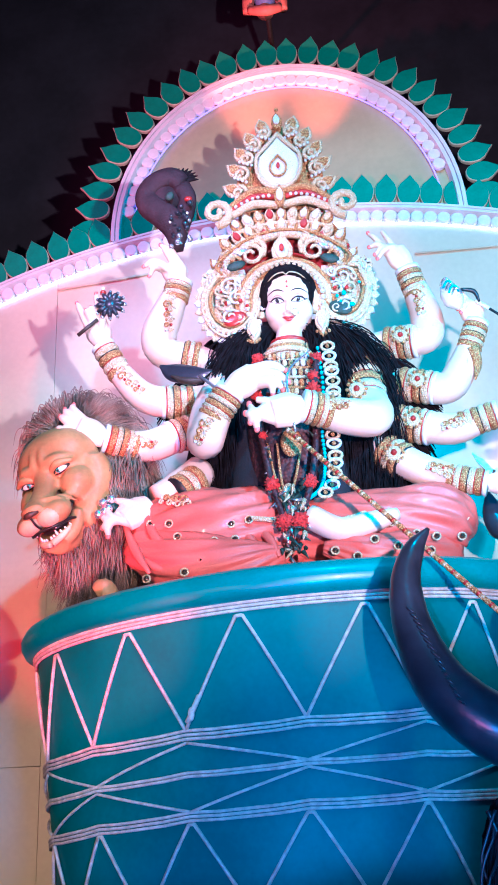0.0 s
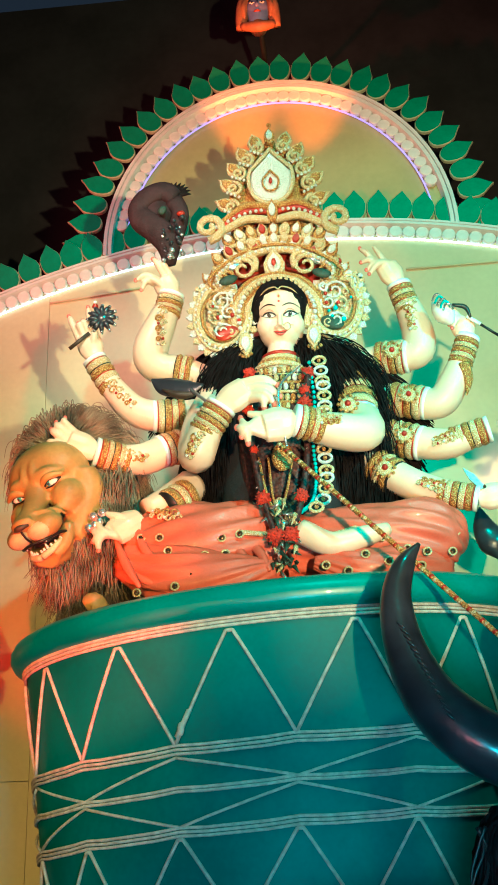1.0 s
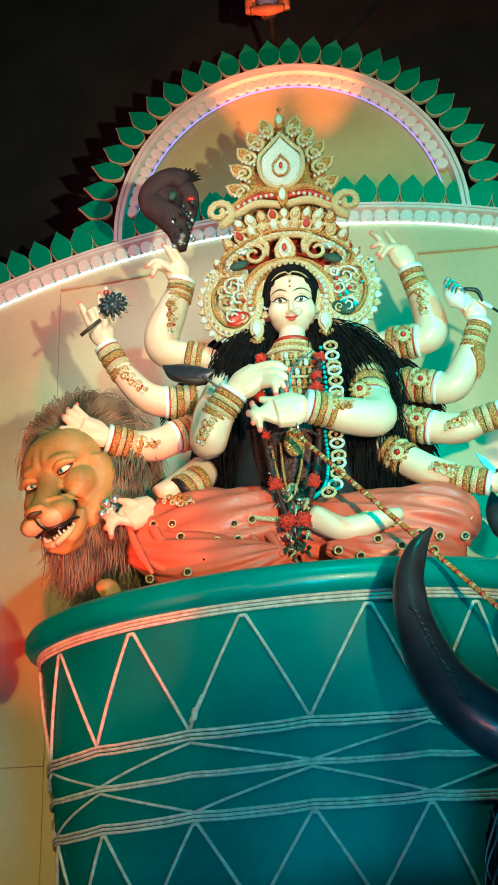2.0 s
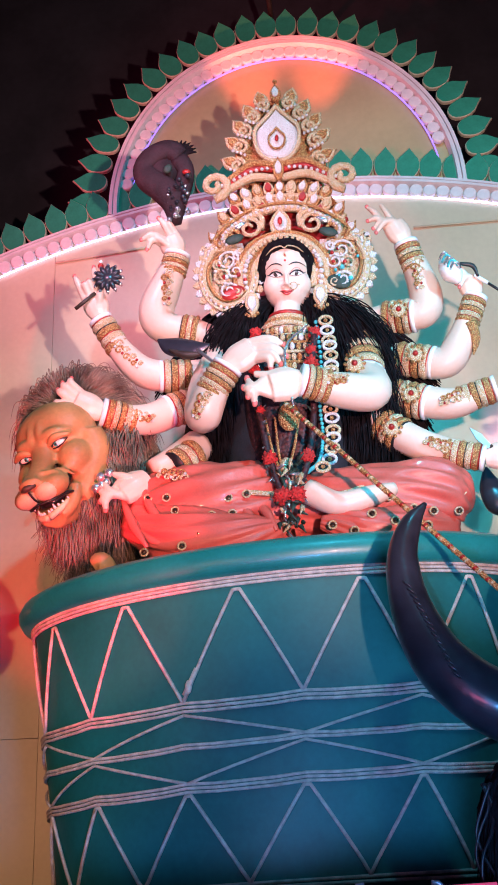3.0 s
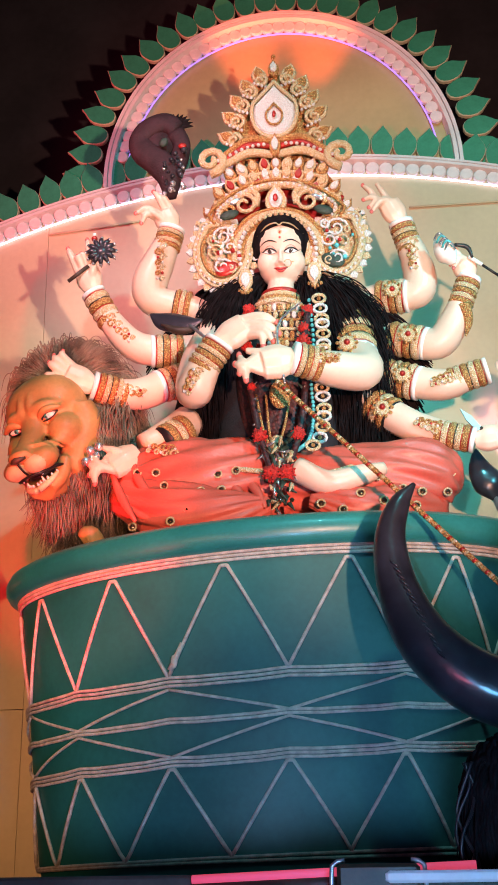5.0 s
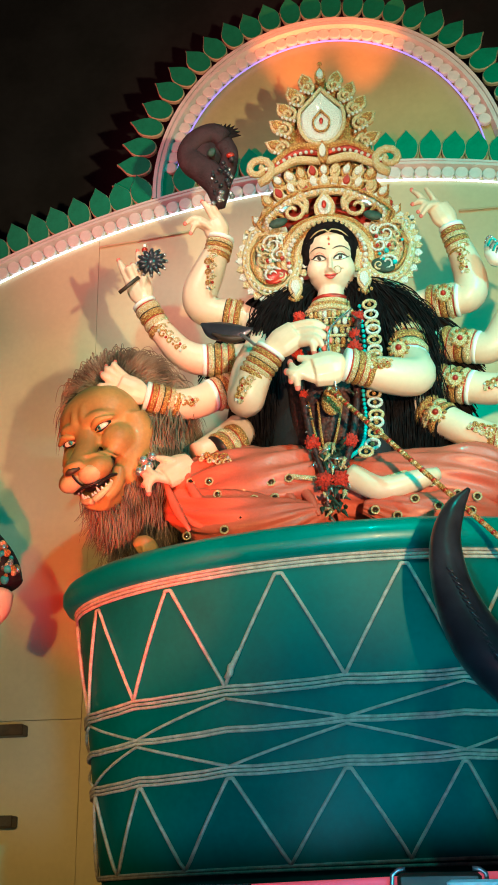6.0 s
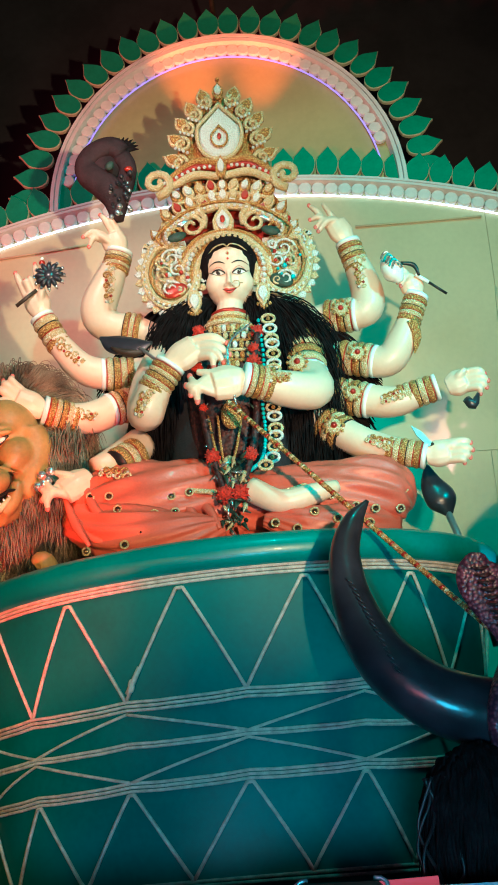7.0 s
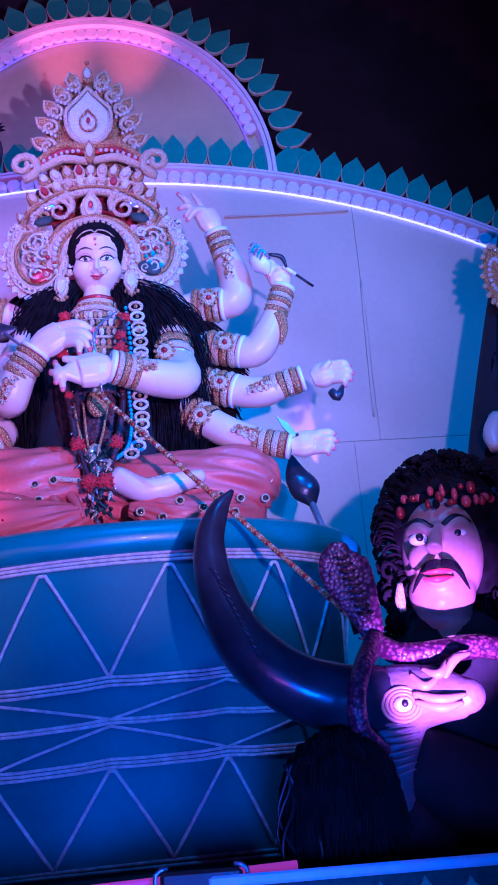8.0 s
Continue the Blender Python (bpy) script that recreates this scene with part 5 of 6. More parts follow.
for sg in (-1, 1):
    h.ball((sg * 0.050, -0.158, 0.278), (0.056, 0.044, 0.054), LIONPALE, nu=16, nv=10)
    h.tube([(0, -0.198, 0.312), (sg * 0.055, -0.205, 0.285), (sg * 0.096, -0.212, 0.20), (sg * 0.098, -0.232, 0.125)], [0.006, 0.008, 0.008, 0.004], INK, 8, 5)
    h.tube([(sg * 0.004, -0.272, 0.285), (sg * 0.055, -0.258, 0.25), (sg * 0.088, -0.232, 0.15)], [0.016, 0.015, 0.006], LIONPALE, 8, 5)
    for k in range(6):
        u = k / 5
        q = vec((sg * (0.012 + 0.066 * u), -0.252 + 0.012 * u, 0.282 - 0.09 * u * u))
        h.tube([q, q + vec((0, 0.013 if k != 2 else 0.024, 0.002))], [0.0075, 0.003], EYE_WHITE, 6, 1)
        if k == 3:
            q = vec((sg * 0.05, -0.196, 0.272))
            h.tube([q, q - vec((0, 0.022, 0.0))], [0.008, 0.003], EYE_WHITE, 6, 1)
    for k in range(4):
        h.tube([(sg * 0.030, -0.140 - 0.014 * k, 0.322 - 0.004 * k), (sg * 0.066, -0.138 - 0.016 * k, 0.302), (sg * 0.098, -0.145 - 0.016 * k, 0.255)], [0.001, 0.0028, 0.001], INK, 5, 4)
    e = vec((sg * 0.090, 0.0, 0.020))
    h.ball(e, (0.030, 0.017, 0.024), EYE_WHITE, nu=16, nv=10)
    h.ball(e + vec((sg * -0.008, 0.0, 0.016)), (0.012, 0.012, 0.010), TURQ, nu=12, nv=8)
    h.ball(e + vec((sg * -0.008, 0.0, 0.021)), (0.006, 0.007, 0.008), INK, nu=10, nv=6)
    h.tube([e + vec((-sg * 0.044, -0.012, 0.010)), e + vec((-sg * 0.005, 0.017, 0.018)), e + vec((sg * 0.044, 0.002, -0.008))], [0.003, 0.006, 0.003], INK, 8, 5)
    h.tube([e + vec((-sg * 0.044, -0.012, 0.010)), e + vec((0, -0.016, 0.018)), e + vec((sg * 0.044, 0.0, -0.008))], [0.002, 0.004, 0.002], INK, 8, 5)
    h.tube([e + vec((-sg * 0.05, 0.006, 0.016)), e + vec((0, 0.032, 0.024)), e + vec((sg * 0.06, 0.014, -0.014))], [0.010, 0.018, 0.010], LIONSKIN, 8, 5)
take(L, lion_part(h))
# mane of long fine locks, swept back over the skull and hanging under the jaw
rg = random.Random(21)
core = vec((-1.036, -0.020, 3.822))
L.ball(core + vec((0.03, 0.12, 0.03)), (0.27, 0.17, 0.27), MANE, nu=20, nv=14)
for k in range(7600):
    a = radians(rg.uniform(-65, 205))
    d0 = vec((math.cos(a), 0, math.sin(a)))
    q = rg.uniform(0.55, 1.0)
    root = core + vec((0.215 * q * math.cos(a), rg.uniform(-0.26, 0.12), 0.225 * q * math.sin(a)))
    ln = rg.uniform(0.12, 0.22)
    side = vec((0.5 * rg.uniform(-1, 1), 0, 0.5 * rg.uniform(-1, 1)))
    back = vec((0.25, 0.55, 0))
    p1 = root + (d0 * 0.8 + back * 0.3 + side * 0.3) * ln * 0.45
    p2 = p1 + (d0 * 0.35 + back * 0.5 + side * 0.4 + vec((0, 0, -0.35))) * ln * 0.45
    p3 = p2 + (d0 * 0.05 + back * 0.3 + side * 0.4 + vec((0, 0, -0.8))) * ln * 0.45
    L.tube([root, p1, p2, p3], [0.002, 0.0025, 0.002, 0.0007], MANE, 4, 3)
for k in range(4000):
    x = rg.uniform(-0.24, 0.20)
    root = vec((-0.927, -0.100, 3.591)) + vec((x, rg.uniform(-0.20, 0.12), rg.uniform(-0.14, 0.12) + 0.3 * max(0, x)))
    ln = rg.uniform(0.22, 0.50) * (1.0 if x > -0.16 else 0.75)
    wv = rg.uniform(-0.03, 0.03)
    L.tube([root, root + vec((wv, -0.05, -ln * 0.35)), root + vec((-wv, -0.03, -ln * 0.7)), root + vec((wv * 1.3 - 0.02, 0.02, -ln))], [0.002, 0.0026, 0.0022, 0.0007], MANE, 4, 3)
L.tube([(-0.980, 0.060, 3.728), (-0.937, 0.080, 3.466), (-0.908, 0.100, 3.156), (-0.911, 0.140, 2.864)], [0.2, 0.22, 0.24, 0.24], MANE, 20, 5, 0.7)
L.tube([(-0.886, -0.400, 3.030), (-0.854, -0.400, 3.046), (-0.815, -0.380, 3.013)], [0.03, 0.05, 0.04], LIONSKIN, 12, 4)
L.tube([(-0.912, 0.140, 2.918), (-0.86, 0.50, 2.3), (-0.84, 0.55, 1.62)], [0.22, 0.2, 0.16], LIONSKIN, 16, 5)
thing("lion_statue", "ochre lion statue with open jaws and brown fibre mane", "statue", L)

# ---------------------------------------------------------------- buffalo, cobra, demon
Bf = Shape()
Bf.tube([(0.539, -1.100, 2.996), (0.479, -1.100, 2.917), (0.438, -1.100, 2.788), (0.455, -1.110, 2.602), (0.537, -1.120, 2.407), (0.686, -1.120, 2.264), (0.863, -1.100, 2.193), (1.011, -1.050, 2.179)], [0.008, 0.04, 0.058, 0.076, 0.10, 0.115, 0.125, 0.13], HORN, 22, 7)
for k in range(15):
    p = vec((0.446, -1.176, 2.669)) * (1 - k / 14) + vec((0.584, -1.229, 2.331)) * k / 14
    Bf.ball(p, (0.022, 0.008, 0.006), HORN, (0, 40, 0), 8, 5)
h = Shape()
h.tube([(0.982, -1.040, 2.183), (1.092, -1.060, 2.181), (1.208, -1.100, 2.180), (1.315, -1.140, 2.157)], [0.12, 0.125, 0.105, 0.07], BUFFALO, 18, 5)
h.tube([(1.080, -1.050, 2.153), (1.043, -1.000, 2.043), (1.010, -0.960, 1.931), (1.001, -0.900, 1.760)], [0.115, 0.11, 0.11, 0.13], BUFFALO, 18, 5)
h.ball((1.175, -1.100, 2.239), (0.09, 0.07, 0.05), BUFFALO)
h.ball((1.308, -1.150, 2.164), (0.07, 0.06, 0.065), BUFFALO)
take(Bf, fuse(h, 0.009, BUFFALO, 3))
for k in range(9):
    p = vec((1.056, -1.165, 2.107)) + vec((-0.004 * k, 0.010 * k, -0.024 * k))
    Bf.tube([p + vec((-0.10, 0.06, 0.015)), p, p + vec((0.09, 0.03, 0.02))], [0.003, 0.009, 0.003], BUFFALO, 7, 5)
ey = vec((1.069, -1.192, 2.145))
Bf.ball(ey, (0.035, 0.025, 0.028), EYE_WHITE)
Bf.ball(ey + vec((0.004, -0.022, 0)), (0.013, 0.008, 0.013), INK)
for r in (0.042, 0.056, 0.070):
    Bf.tube([ey + vec((r * math.cos(a), (r - 0.04) * 0.3, r * 0.85 * math.sin(a))) for a in np.linspace(0, 6.3, 22)], 0.007, ASURA, 7, 1)
for k, (a, b, c) in enumerate((((1.115, -1.160, 2.253), (1.151, -1.200, 2.200), (1.210, -1.180, 2.233)), ((1.160, -1.150, 2.268), (1.209, -1.190, 2.241), (1.253, -1.160, 2.293)), ((1.228, -1.180, 2.221), (1.273, -1.180, 2.288), (1.344, -1.140, 2.316)), ((1.108, -1.200, 2.178), (1.197, -1.230, 2.147), (1.291, -1.220, 2.160)), ((1.113, -1.200, 2.148), (1.193, -1.230, 2.118), (1.277, -1.220, 2.132)))):
    Bf.tube([a, b, c], [0.009, 0.018, 0.007], ASURA, 9, 6)
Bf.tube([(1.103, -0.850, 1.994), (1.282, -0.750, 1.906), (1.496, -0.700, 1.810), (1.75, -0.6, 1.85)], [0.14, 0.18, 0.2, 0.2], CLOAK, 20, 4)
Bf.tube([(1.006, -0.900, 1.798), (1.15, -0.85, 1.62)], [0.13, 0.15], CLOAK, 16, 3)
buffalo = thing("buffalo_statue", "dark buffalo head statue with huge curved black horn", "statue", Bf)

C = Shape()
C.tube([(1.032, -1.000, 2.413), (1.008, -1.000, 2.511), (0.965, -1.000, 2.634), (0.938, -1.010, 2.710), (0.938, -1.020, 2.759), (0.951, -1.040, 2.779)], [0.04, 0.06, 0.095, 0.095, 0.06, 0.012], COBRA, 18, 6, 0.3)
for k in range(9):
    u = k / 8
    q = vec((1.002, -1.035, 2.504)) * (1 - u) + vec((0.933, -1.060, 2.719)) * u
    C.tube([q + vec((-0.03, 0.006, 0.006)), q + vec((0, -0.008, -0.004)), q + vec((0.03, 0.006, 0.006))], [0.004, 0.007, 0.004], VEST, 6, 4)
C.tube([(1.032, -1.000, 2.413), (0.944, -1.180, 2.283), (0.902, -1.240, 2.169), (0.911, -1.220, 2.066), (0.991, -1.150, 1.991)], [0.04, 0.035, 0.034, 0.034, 0.03], COBRA, 12, 6)
C.tube([(1.030, -1.000, 2.403), (1.114, -1.060, 2.343), (1.261, -1.060, 2.342), (1.415, -1.040, 2.355), (1.571, -1.000, 2.329)], [0.04, 0.042, 0.045, 0.045, 0.04], COBRA, 12, 6)
thing("cobra_statue", "red hooded cobra rearing from coils round the horn", "statue", C)

A = Shape()
h = Shape()
h.ball((1.403, -0.700, 2.807), (0.165, 0.19, 0.24), ASURA, nu=28, nv=18)
h.ball((1.370, -0.740, 2.634), (0.135, 0.14, 0.13), ASURA, nu=22, nv=14)
h.ball((1.346, -0.820, 2.583), (0.055, 0.05, 0.05), ASURA)
h.tube([(1.379, -0.700, 2.562), (1.383, -0.680, 2.406)], [0.11, 0.14], ASURA, 18, 3)
h.tube([(1.353, -0.865, 2.882), (1.328, -0.910, 2.800), (1.316, -0.930, 2.761)], [0.022, 0.030, 0.036], ASURA, 12, 5)
for p in ((1.292, -0.820, 2.759), (1.429, -0.820, 2.760)):
    h.ball(p, (0.06, 0.06, 0.06), ASURA)
h.ball((1.335, -0.870, 2.673), (0.06, 0.04, 0.05), ASURA)
for p in (((1.241, -0.830, 2.853), (1.275, -0.875, 2.872), (1.327, -0.880, 2.848)), ((1.373, -0.880, 2.852), (1.436, -0.875, 2.884), (1.496, -0.830, 2.865))):
    h.tube(p, [0.02, 0.03, 0.02], ASURA, 10, 4)
take(A, fuse(h, 0.009, ASURA, 4))
for sg, p in ((-1, (1.277, -0.865, 2.826)), (1, (1.429, -0.865, 2.836))):
    p = vec(p)
    A.ball(p, (0.042, 0.02, 0.026), EYE_WHITE, (0, -8, 0))
    A.ball(p + vec((0, -0.016, 0.002)), (0.017, 0.010, 0.017), INK)
    A.tube([p + vec((-sg * 0.055, -0.03, 0.035)), p + vec((0, -0.02, 0.065)), p + vec((sg * 0.07, 0.02, 0.055))], [0.010, 0.016, 0.006], INK, 8, 5)
A.tube([(1.255, -0.915, 2.674), (1.326, -0.930, 2.676), (1.393, -0.900, 2.684)], [0.004, 0.013, 0.004], LIP, 9, 5)
A.tube([(1.262, -0.910, 2.652), (1.322, -0.925, 2.644), (1.385, -0.900, 2.659)], [0.004, 0.014, 0.004], LIP, 9, 5)
for sg in (-1, 1):
    for k in range(5):
        A.tube([(1.330 + sg * 0.008, -0.935, 2.716 - 0.004 * k), (1.333 + sg * (0.052 + 0.004 * k), -0.915, 2.706 - 0.007 * k), (1.338 + sg * (0.098 + 0.004 * k), -0.865, 2.652 - 0.010 * k)], [0.006, 0.010, 0.003], HAIR, 6, 5)
rg = random.Random(12)
hc = vec((1.463, -0.600, 2.905))
for k in range(1100):
    a = rg.uniform(0, 6.28)
    z = rg.uniform(-1.0, 1.0)
    n = vec((math.cos(a) * math.sqrt(1 - z * z), math.sin(a) * math.sqrt(1 - z * z), z))
    if n[1] < -0.35 and n[2] < 0.62:
        continue
    p = hc + n * vec((0.26, 0.24, 0.33))
    r = rg.uniform(0.010, 0.024)
    A.tube([p + r * vec((math.cos(t), 0.4 * math.sin(t * 2), math.sin(t))) + n * 0.012 * t for t in np.linspace(0, 5.0, 8)], 0.0065, HAIR, 4, 1)
A.ball(hc, (0.25, 0.22, 0.32), HAIR, nu=20, nv=14)
for k in range(120):
    x = rg.choice((-1, 1)) * rg.uniform(0.20, 0.30)
    p = hc + vec((x, rg.uniform(-0.12, 0.1), rg.uniform(-0.5, -0.15)))
    r = rg.uniform(0.02, 0.03)
    A.tube([p + r * vec((math.cos(t), 0.4 * math.sin(t * 2), math.sin(t))) for t in np.linspace(0, 5.0, 9)], 0.010, HAIR, 5, 1)
for k in range(26):
    u = k / 25 * 2 - 1
    A.ball(vec((1.428, -0.700, 2.976)) + vec((0.19 * u, -0.20 * math.sqrt(max(0, 1 - u * u * 0.9)), rg.uniform(-0.02, 0.05))), (rg.uniform(0.012, 0.024), 0.014, rg.uniform(0.012, 0.03)), (RED_FOIL, LIP, HAIR)[k % 3], nu=7, nv=5)
A.tube([(1.196, -0.780, 2.672), (1.189, -0.780, 2.604), (1.196, -0.780, 2.558)], [0.012, 0.022, 0.012], GOLD_PALE, 8, 4)
A.tube([(1.196, -0.620, 2.386), (1.386, -0.620, 2.417), (1.608, -0.620, 2.354)], [0.12, 0.2, 0.14], CLOAK, 18, 5)
A.tube([(1.418, -0.550, 2.382), (1.432, -0.500, 2.092), (1.42, -0.38, 2.2), (1.42, -0.30, 1.64)], [0.28, 0.3, 0.3, 0.3], CLOAK, 20, 5, 0.7)
thing("demon_statue", "moustached demon statue with curly black hair and red headband", "statue", A)

# heap of black hair lying in front of the drum
H = Shape()
rg = random.Random(31)
hb = vec((0.819, -1.200, 1.888))
H.ball(hb, (0.17, 0.14, 0.19), HAIR, nu=18, nv=12)
H.tube([hb + vec((0, 0.05, -0.1)), vec((hb[0], -1.12, 1.64))], [0.17, 0.2], HAIR, 14, 2)
for k in range(900):
    a = rg.uniform(0, 6.28)
    z = rg.uniform(-0.6, 1.0)
    n = vec((math.cos(a) * math.sqrt(1 - z * z), math.sin(a) * math.sqrt(1 - z * z), z))
    p = hb + n * vec((0.17, 0.14, 0.19))
    ln = rg.uniform(0.10, 0.26)
    H.tube([p, p + n * 0.035 + vec((0, 0, -ln * 0.35)), p + n * 0.03 + vec((rg.uniform(-0.03, 0.03), 0, -ln))], [0.006, 0.007, 0.0015], HAIR, 4, 3)
thing("fallen_wig", "matted heap of black hair at the drum's foot", "hair", H, kind="stuff")

# neighbouring idol, partly hidden, dark hair and gilt disc
N = Shape()
N.tube([(2.258, 0.050, 4.749), (2.115, 0.050, 4.090), (1.983, 0.050, 3.480), (1.889, 0.100, 2.926), (1.95, 0.2, 1.64)], [0.12, 0.17, 0.20, 0.22, 0.26], CLOAK, 20, 5, 0.8)
N.ball((2.193, 0.000, 4.452), (0.15, 0.15, 0.19), SKIN, nu=20, nv=14)
rg = random.Random(41)
for k in range(90):
    p = vec((2.069, -0.020, 4.187)) + vec((rg.uniform(-0.05, 0.1), rg.uniform(-0.08, 0.05), 0))
    ln = rg.uniform(0.5, 1.3)
    N.tube([p, p + vec((rg.uniform(-0.10, 0.02), -0.03, -ln * 0.5)), p + vec((rg.uniform(-0.12, 0.02), 0, -ln))], [0.02, 0.026, 0.006], HAIR, 5, 4)
c = vec((2.030, -0.080, 4.401))
N.ball(c, (0.065, 0.02, 0.16), GOLD)
for k in range(18):
    a = 2 * math.pi * k / 18
    N.ball(c + vec((0.07 * math.cos(a), -0.01, 0.17 * math.sin(a))), 0.016, GOLD_PALE, nu=7, nv=5)
    N.ball(c + vec((0.035 * math.cos(a), -0.02, 0.09 * math.sin(a))), 0.012, STONE, nu=7, nv=5)
N.tube([(1.904, -0.160, 3.581), (1.847, -0.200, 3.497), (1.839, -0.240, 3.410)], [0.06, 0.05, 0.03], SKIN, 12, 4)
thing("attendant_statue", "long-haired attendant statue with gilt ear ornament", "statue", N)

# another attendant, only its jewelled sleeve shows past the lion
N = Shape()
N.tube([(-2.25, 0.20, 1.64), (-2.22, 0.15, 2.6), (-2.20, 0.10, 3.4), (-2.20, 0.10, 3.9)], [0.30, 0.24, 0.24, 0.12], CLOAK, 20, 5, 0.8)
N.ball((-2.20, 0.05, 4.10), (0.13, 0.14, 0.18), SKIN, nu=20, nv=14)
N.tube([(-2.05, 0.05, 3.62), (-1.83, 0.0, 3.30), (-1.66, -0.02, 3.10), (-1.60, -0.03, 2.99)], [0.09, 0.10, 0.095, 0.075], CLOAK, 16, 5)
rg = random.Random(61)
for k in range(60):
    u, t = rg.random(), rg.uniform(-1.2, 1.2)
    q = vec((-1.76, -0.03, 3.25)) * (1 - u) + vec((-1.60, -0.04, 2.98)) * u + vec((0.075 * math.sin(t + 0.6), -0.085 * math.cos(t), 0.05 * math.sin(t + 0.6)))
    N.ball(q, rg.uniform(0.010, 0.022), (GOLD, SILVER, GOLD_PALE, TURQ)[k % 4], nu=8, nv=6)
N.tube([(-1.62, -0.06, 2.95), (-1.63, -0.08, 2.87), (-1.66, -0.09, 2.80)], [0.06, 0.065, 0.045], SKIN, 14, 4)
thing("attendant_statue", "dark-robed attendant statue with a jewelled sleeve", "statue", N)
for z, x in ((2.44, -1.80), (1.97, -1.83)):
    s = Shape().box((x - 0.36, 0.95, z), (0.72, 0.096, 0.06), WOODDARK, bevel=0.005)
    thing("wooden_batten", "dark wooden batten fixed to the painted backdrop", "batten", s, group="battens on the backdrop")


# ---------------------------------------------------------------- face mask above the arch
M = Shape()
mc = vec((-0.115, 1.150, 7.825))
M.ball(mc, (0.085, 0.07, 0.13), CLAYFACE, nu=20, nv=14)
M.tube([mc + vec((0, 0.02, -0.1)), mc + vec((0, 0.0, -0.17))], [0.05, 0.06], CLAY, 14, 2)
for sg in (-1, 1):
    M.tube([mc + vec((sg * 0.03, 0, 0.16)), mc + vec((sg * 0.10, -0.01, 0.08)), mc + vec((sg * 0.115, -0.01, -0.05)), mc + vec((sg * 0.13, 0.0, -0.16))], [0.03, 0.04, 0.045, 0.03], CLAY, 12, 5)
    M.tube([mc + vec((sg * 0.08, -0.03, 0.1)), mc + vec((sg * 0.10, -0.05, 0.0)), mc + vec((sg * 0.09, -0.04, -0.1))], [0.014, 0.02, 0.01], CLAY, 8, 5)
    M.ball(mc + vec((sg * 0.036, -0.064, 0.02)), (0.020, 0.008, 0.008), EYE_WHITE)
    M.ball(mc + vec((sg * 0.036, -0.071, 0.02)), (0.007, 0.004, 0.007), INK)
    M.tube([mc + vec((sg * 0.014, -0.068, 0.042)), mc + vec((sg * 0.036, -0.068, 0.052)), mc + vec((sg * 0.062, -0.052, 0.042))], [0.002, 0.005, 0.002], INK, 6, 4)
M.tube([mc + vec((0, -0.068, 0.03)), mc + vec((0, -0.084, -0.03))], [0.008, 0.014], CLAYFACE, 8, 2)
M.tube([mc + vec((-0.025, -0.062, -0.062)), mc + vec((0, -0.072, -0.06)), mc + vec((0.025, -0.062, -0.062))], [0.003, 0.009, 0.003], LIP, 7, 4)
M.ball(mc + vec((0, 0.0, 0.2)), (0.07, 0.06, 0.08), CLAY)
M.tube([mc + vec((-0.11, -0.02, -0.15)), mc + vec((0, -0.06, -0.20)), mc + vec((0.11, -0.02, -0.15))], [0.03, 0.04, 0.03], CLAY, 12, 5)
thing("wall_mask", "orange clay mask with blue painted face above the arch", "mask", M)
s = Shape().tube([(mc[0], 1.3, mc[2] + 0.1), (mc[0], 2.5, mc[2] + 0.1)], 0.02, WOODDARK, 8, 1)
s.tube([(mc[0], 1.2, mc[2]), (mc[0], 1.32, mc[2] + 0.1)], 0.02, WOODDARK, 8, 1)
thing("mask_bracket", "dark wooden bracket holding the clay mask", "bracket", s)

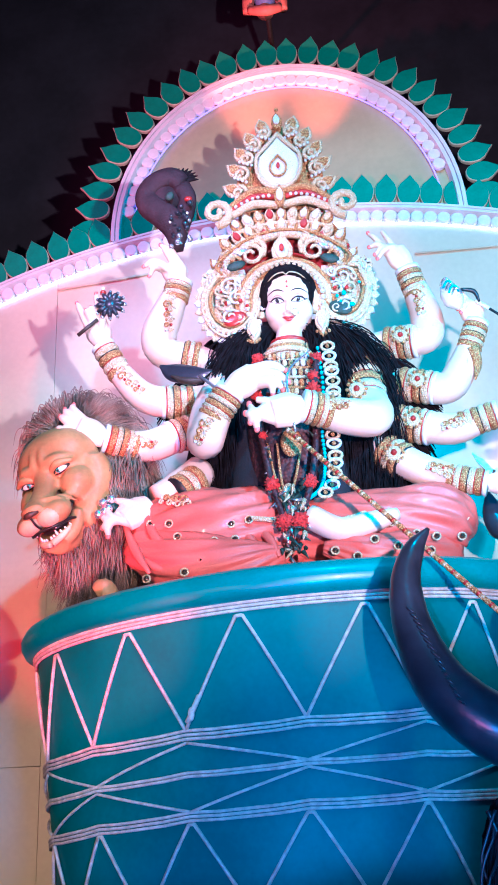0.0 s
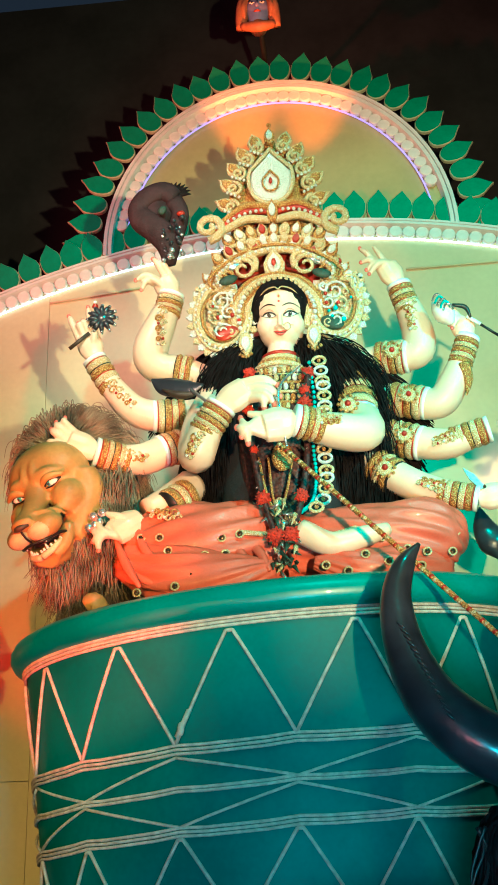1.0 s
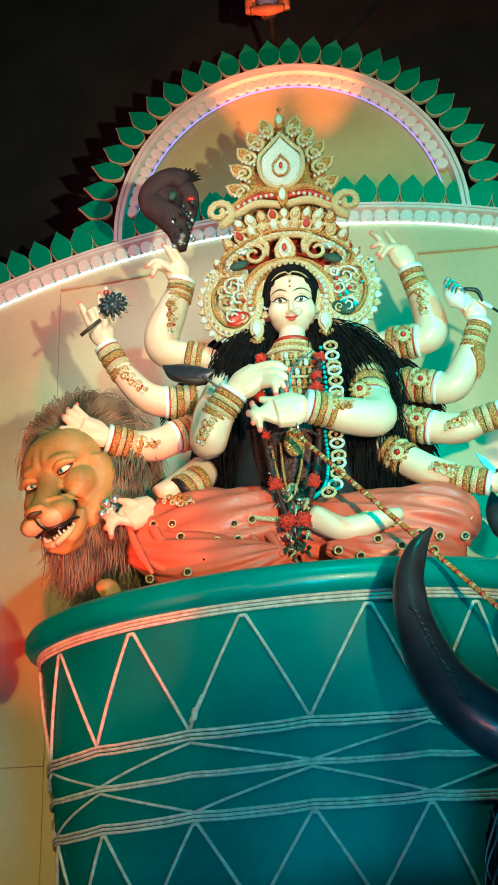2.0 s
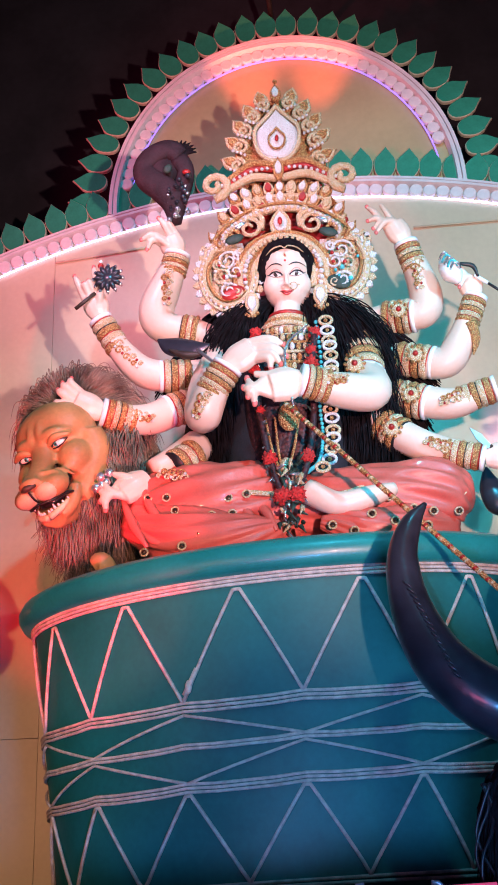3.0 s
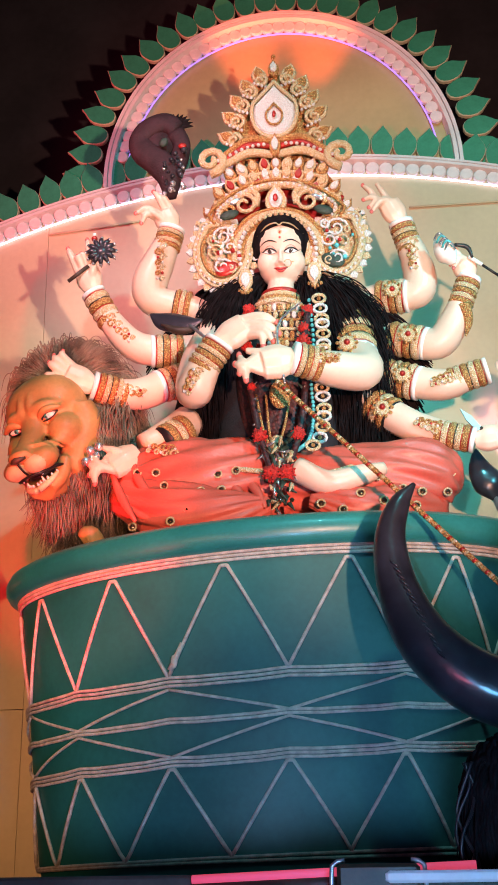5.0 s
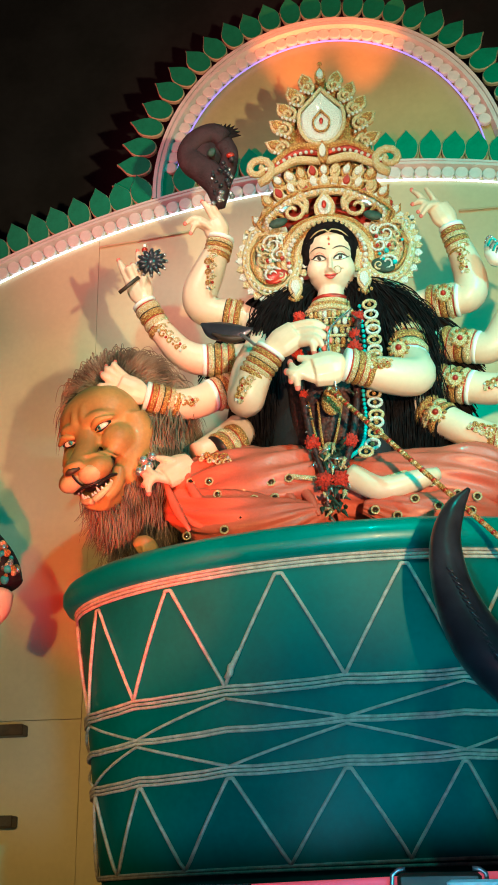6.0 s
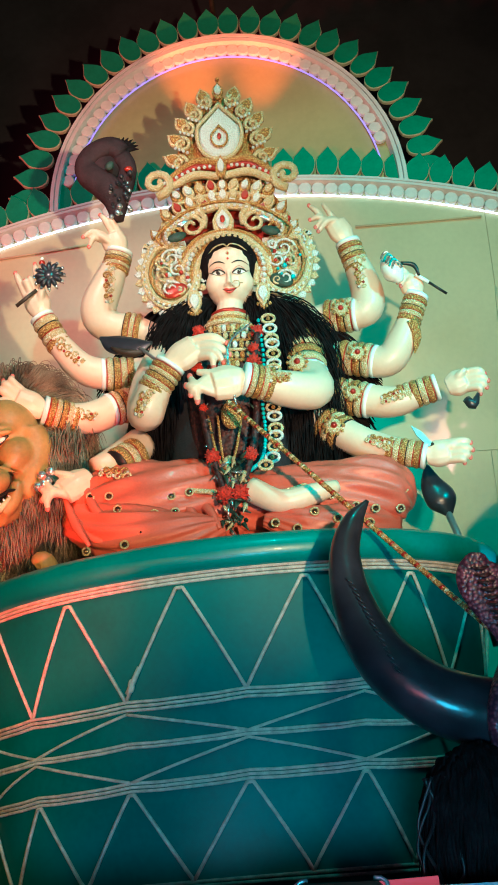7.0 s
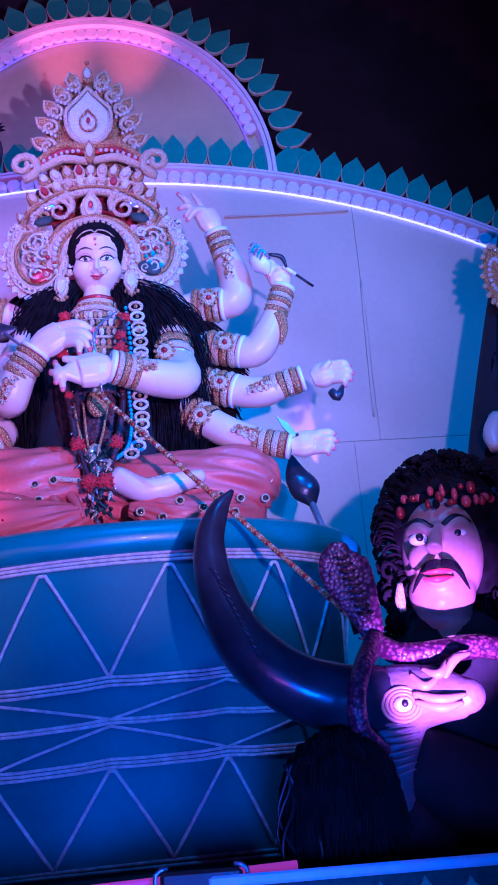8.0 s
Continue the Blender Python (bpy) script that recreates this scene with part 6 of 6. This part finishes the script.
# ---------------------------------------------------------------- stage front
fascia = thing("stage_front", "dark green stage front board with leaf cut-outs", "stage front", kind="structure")
part("board", Shape().box((1.9, -1.46, 0.85), (3.1, 0.06, 1.5), DARK_LEAF, bevel=0.004), fascia)
for k in range(22):
    ob = part("leaf", LEAVES[k % 3], fascia)
    ob.location = (0.45 + 0.14 * k, -1.53, 1.34)
s = Shape().box((1.9, -1.50, 1.615), (3.1, 0.12, 0.035), TRIM, bevel=0.008)
part("rail", s, fascia, "white painted top rail")
s = Shape().tube([(0.34, -1.46, 1.55), (0.34, -1.46, 0.0)], 0.03, TRIM, 10, 1)
part("post", s, fascia)
part("board", Shape().box((-1.7, -1.36, 0.78), (3.9, 0.04, 1.5), FLOOR, bevel=0.004), fascia)
bar = thing("light_bar", "glowing red light bar along the stage edge", "light bar")
b0, b1 = vec((-0.25, -1.420, 1.615)), vec((0.632, -1.420, 1.647))
part("housing", Shape().tube([b0 + vec((0, 0.02, -0.03)), b1 + vec((0, 0.02, -0.03))], 0.03, WOODDARK, 10, 1), bar)
part("tube", Shape().tube([b0, b1], 0.014, LEDRED, 8, 1), bar, "glowing red tube")

# black spotlight box and loose cables at the stage edge
lampbox = thing("stage_spotlight", "black stage spotlight box standing on the stage edge", "spotlight")
q = vec((0.330, -1.500, 1.629))
part("case", Shape().box((q[0], q[1], q[2] - 0.02), (0.25, 0.10, 0.09), WOODDARK, bevel=0.012), lampbox)
part("bracket", Shape().tube([q + vec((-0.14, 0, -0.08)), q + vec((-0.14, 0, 0.02)), q + vec((-0.10, 0, 0.035))], 0.008, STEEL, 6, 2), lampbox)
part("bracket", Shape().tube([q + vec((0.14, 0, -0.08)), q + vec((0.14, 0, 0.02)), q + vec((0.10, 0, 0.035))], 0.008, STEEL, 6, 2), lampbox)
part("foot", Shape().box((q[0], q[1], (q[2] - 0.06) / 2), (0.08, 0.06, q[2] - 0.06), WOODDARK, bevel=0.006), lampbox)
rg = random.Random(51)
for k in range(6):
    p = vec((0.653, -1.300, 1.804)) + vec((rg.uniform(-0.05, 0.05), rg.uniform(-0.05, 0.05), 0))
    pts = [p + vec((0.03 * math.sin(k + 1.3 * j), 0.02 * math.cos(k * 2 + j), 0.16 - 0.075 * j)) for j in range(6)]
    pts[-1] = vec((pts[-1][0], pts[-1][1], 1.625))
    thing("cable", "loose black cable hanging beside the hair heap", "cable", Shape().tube(pts, 0.006, INK, 6, 5), group="loose cables")
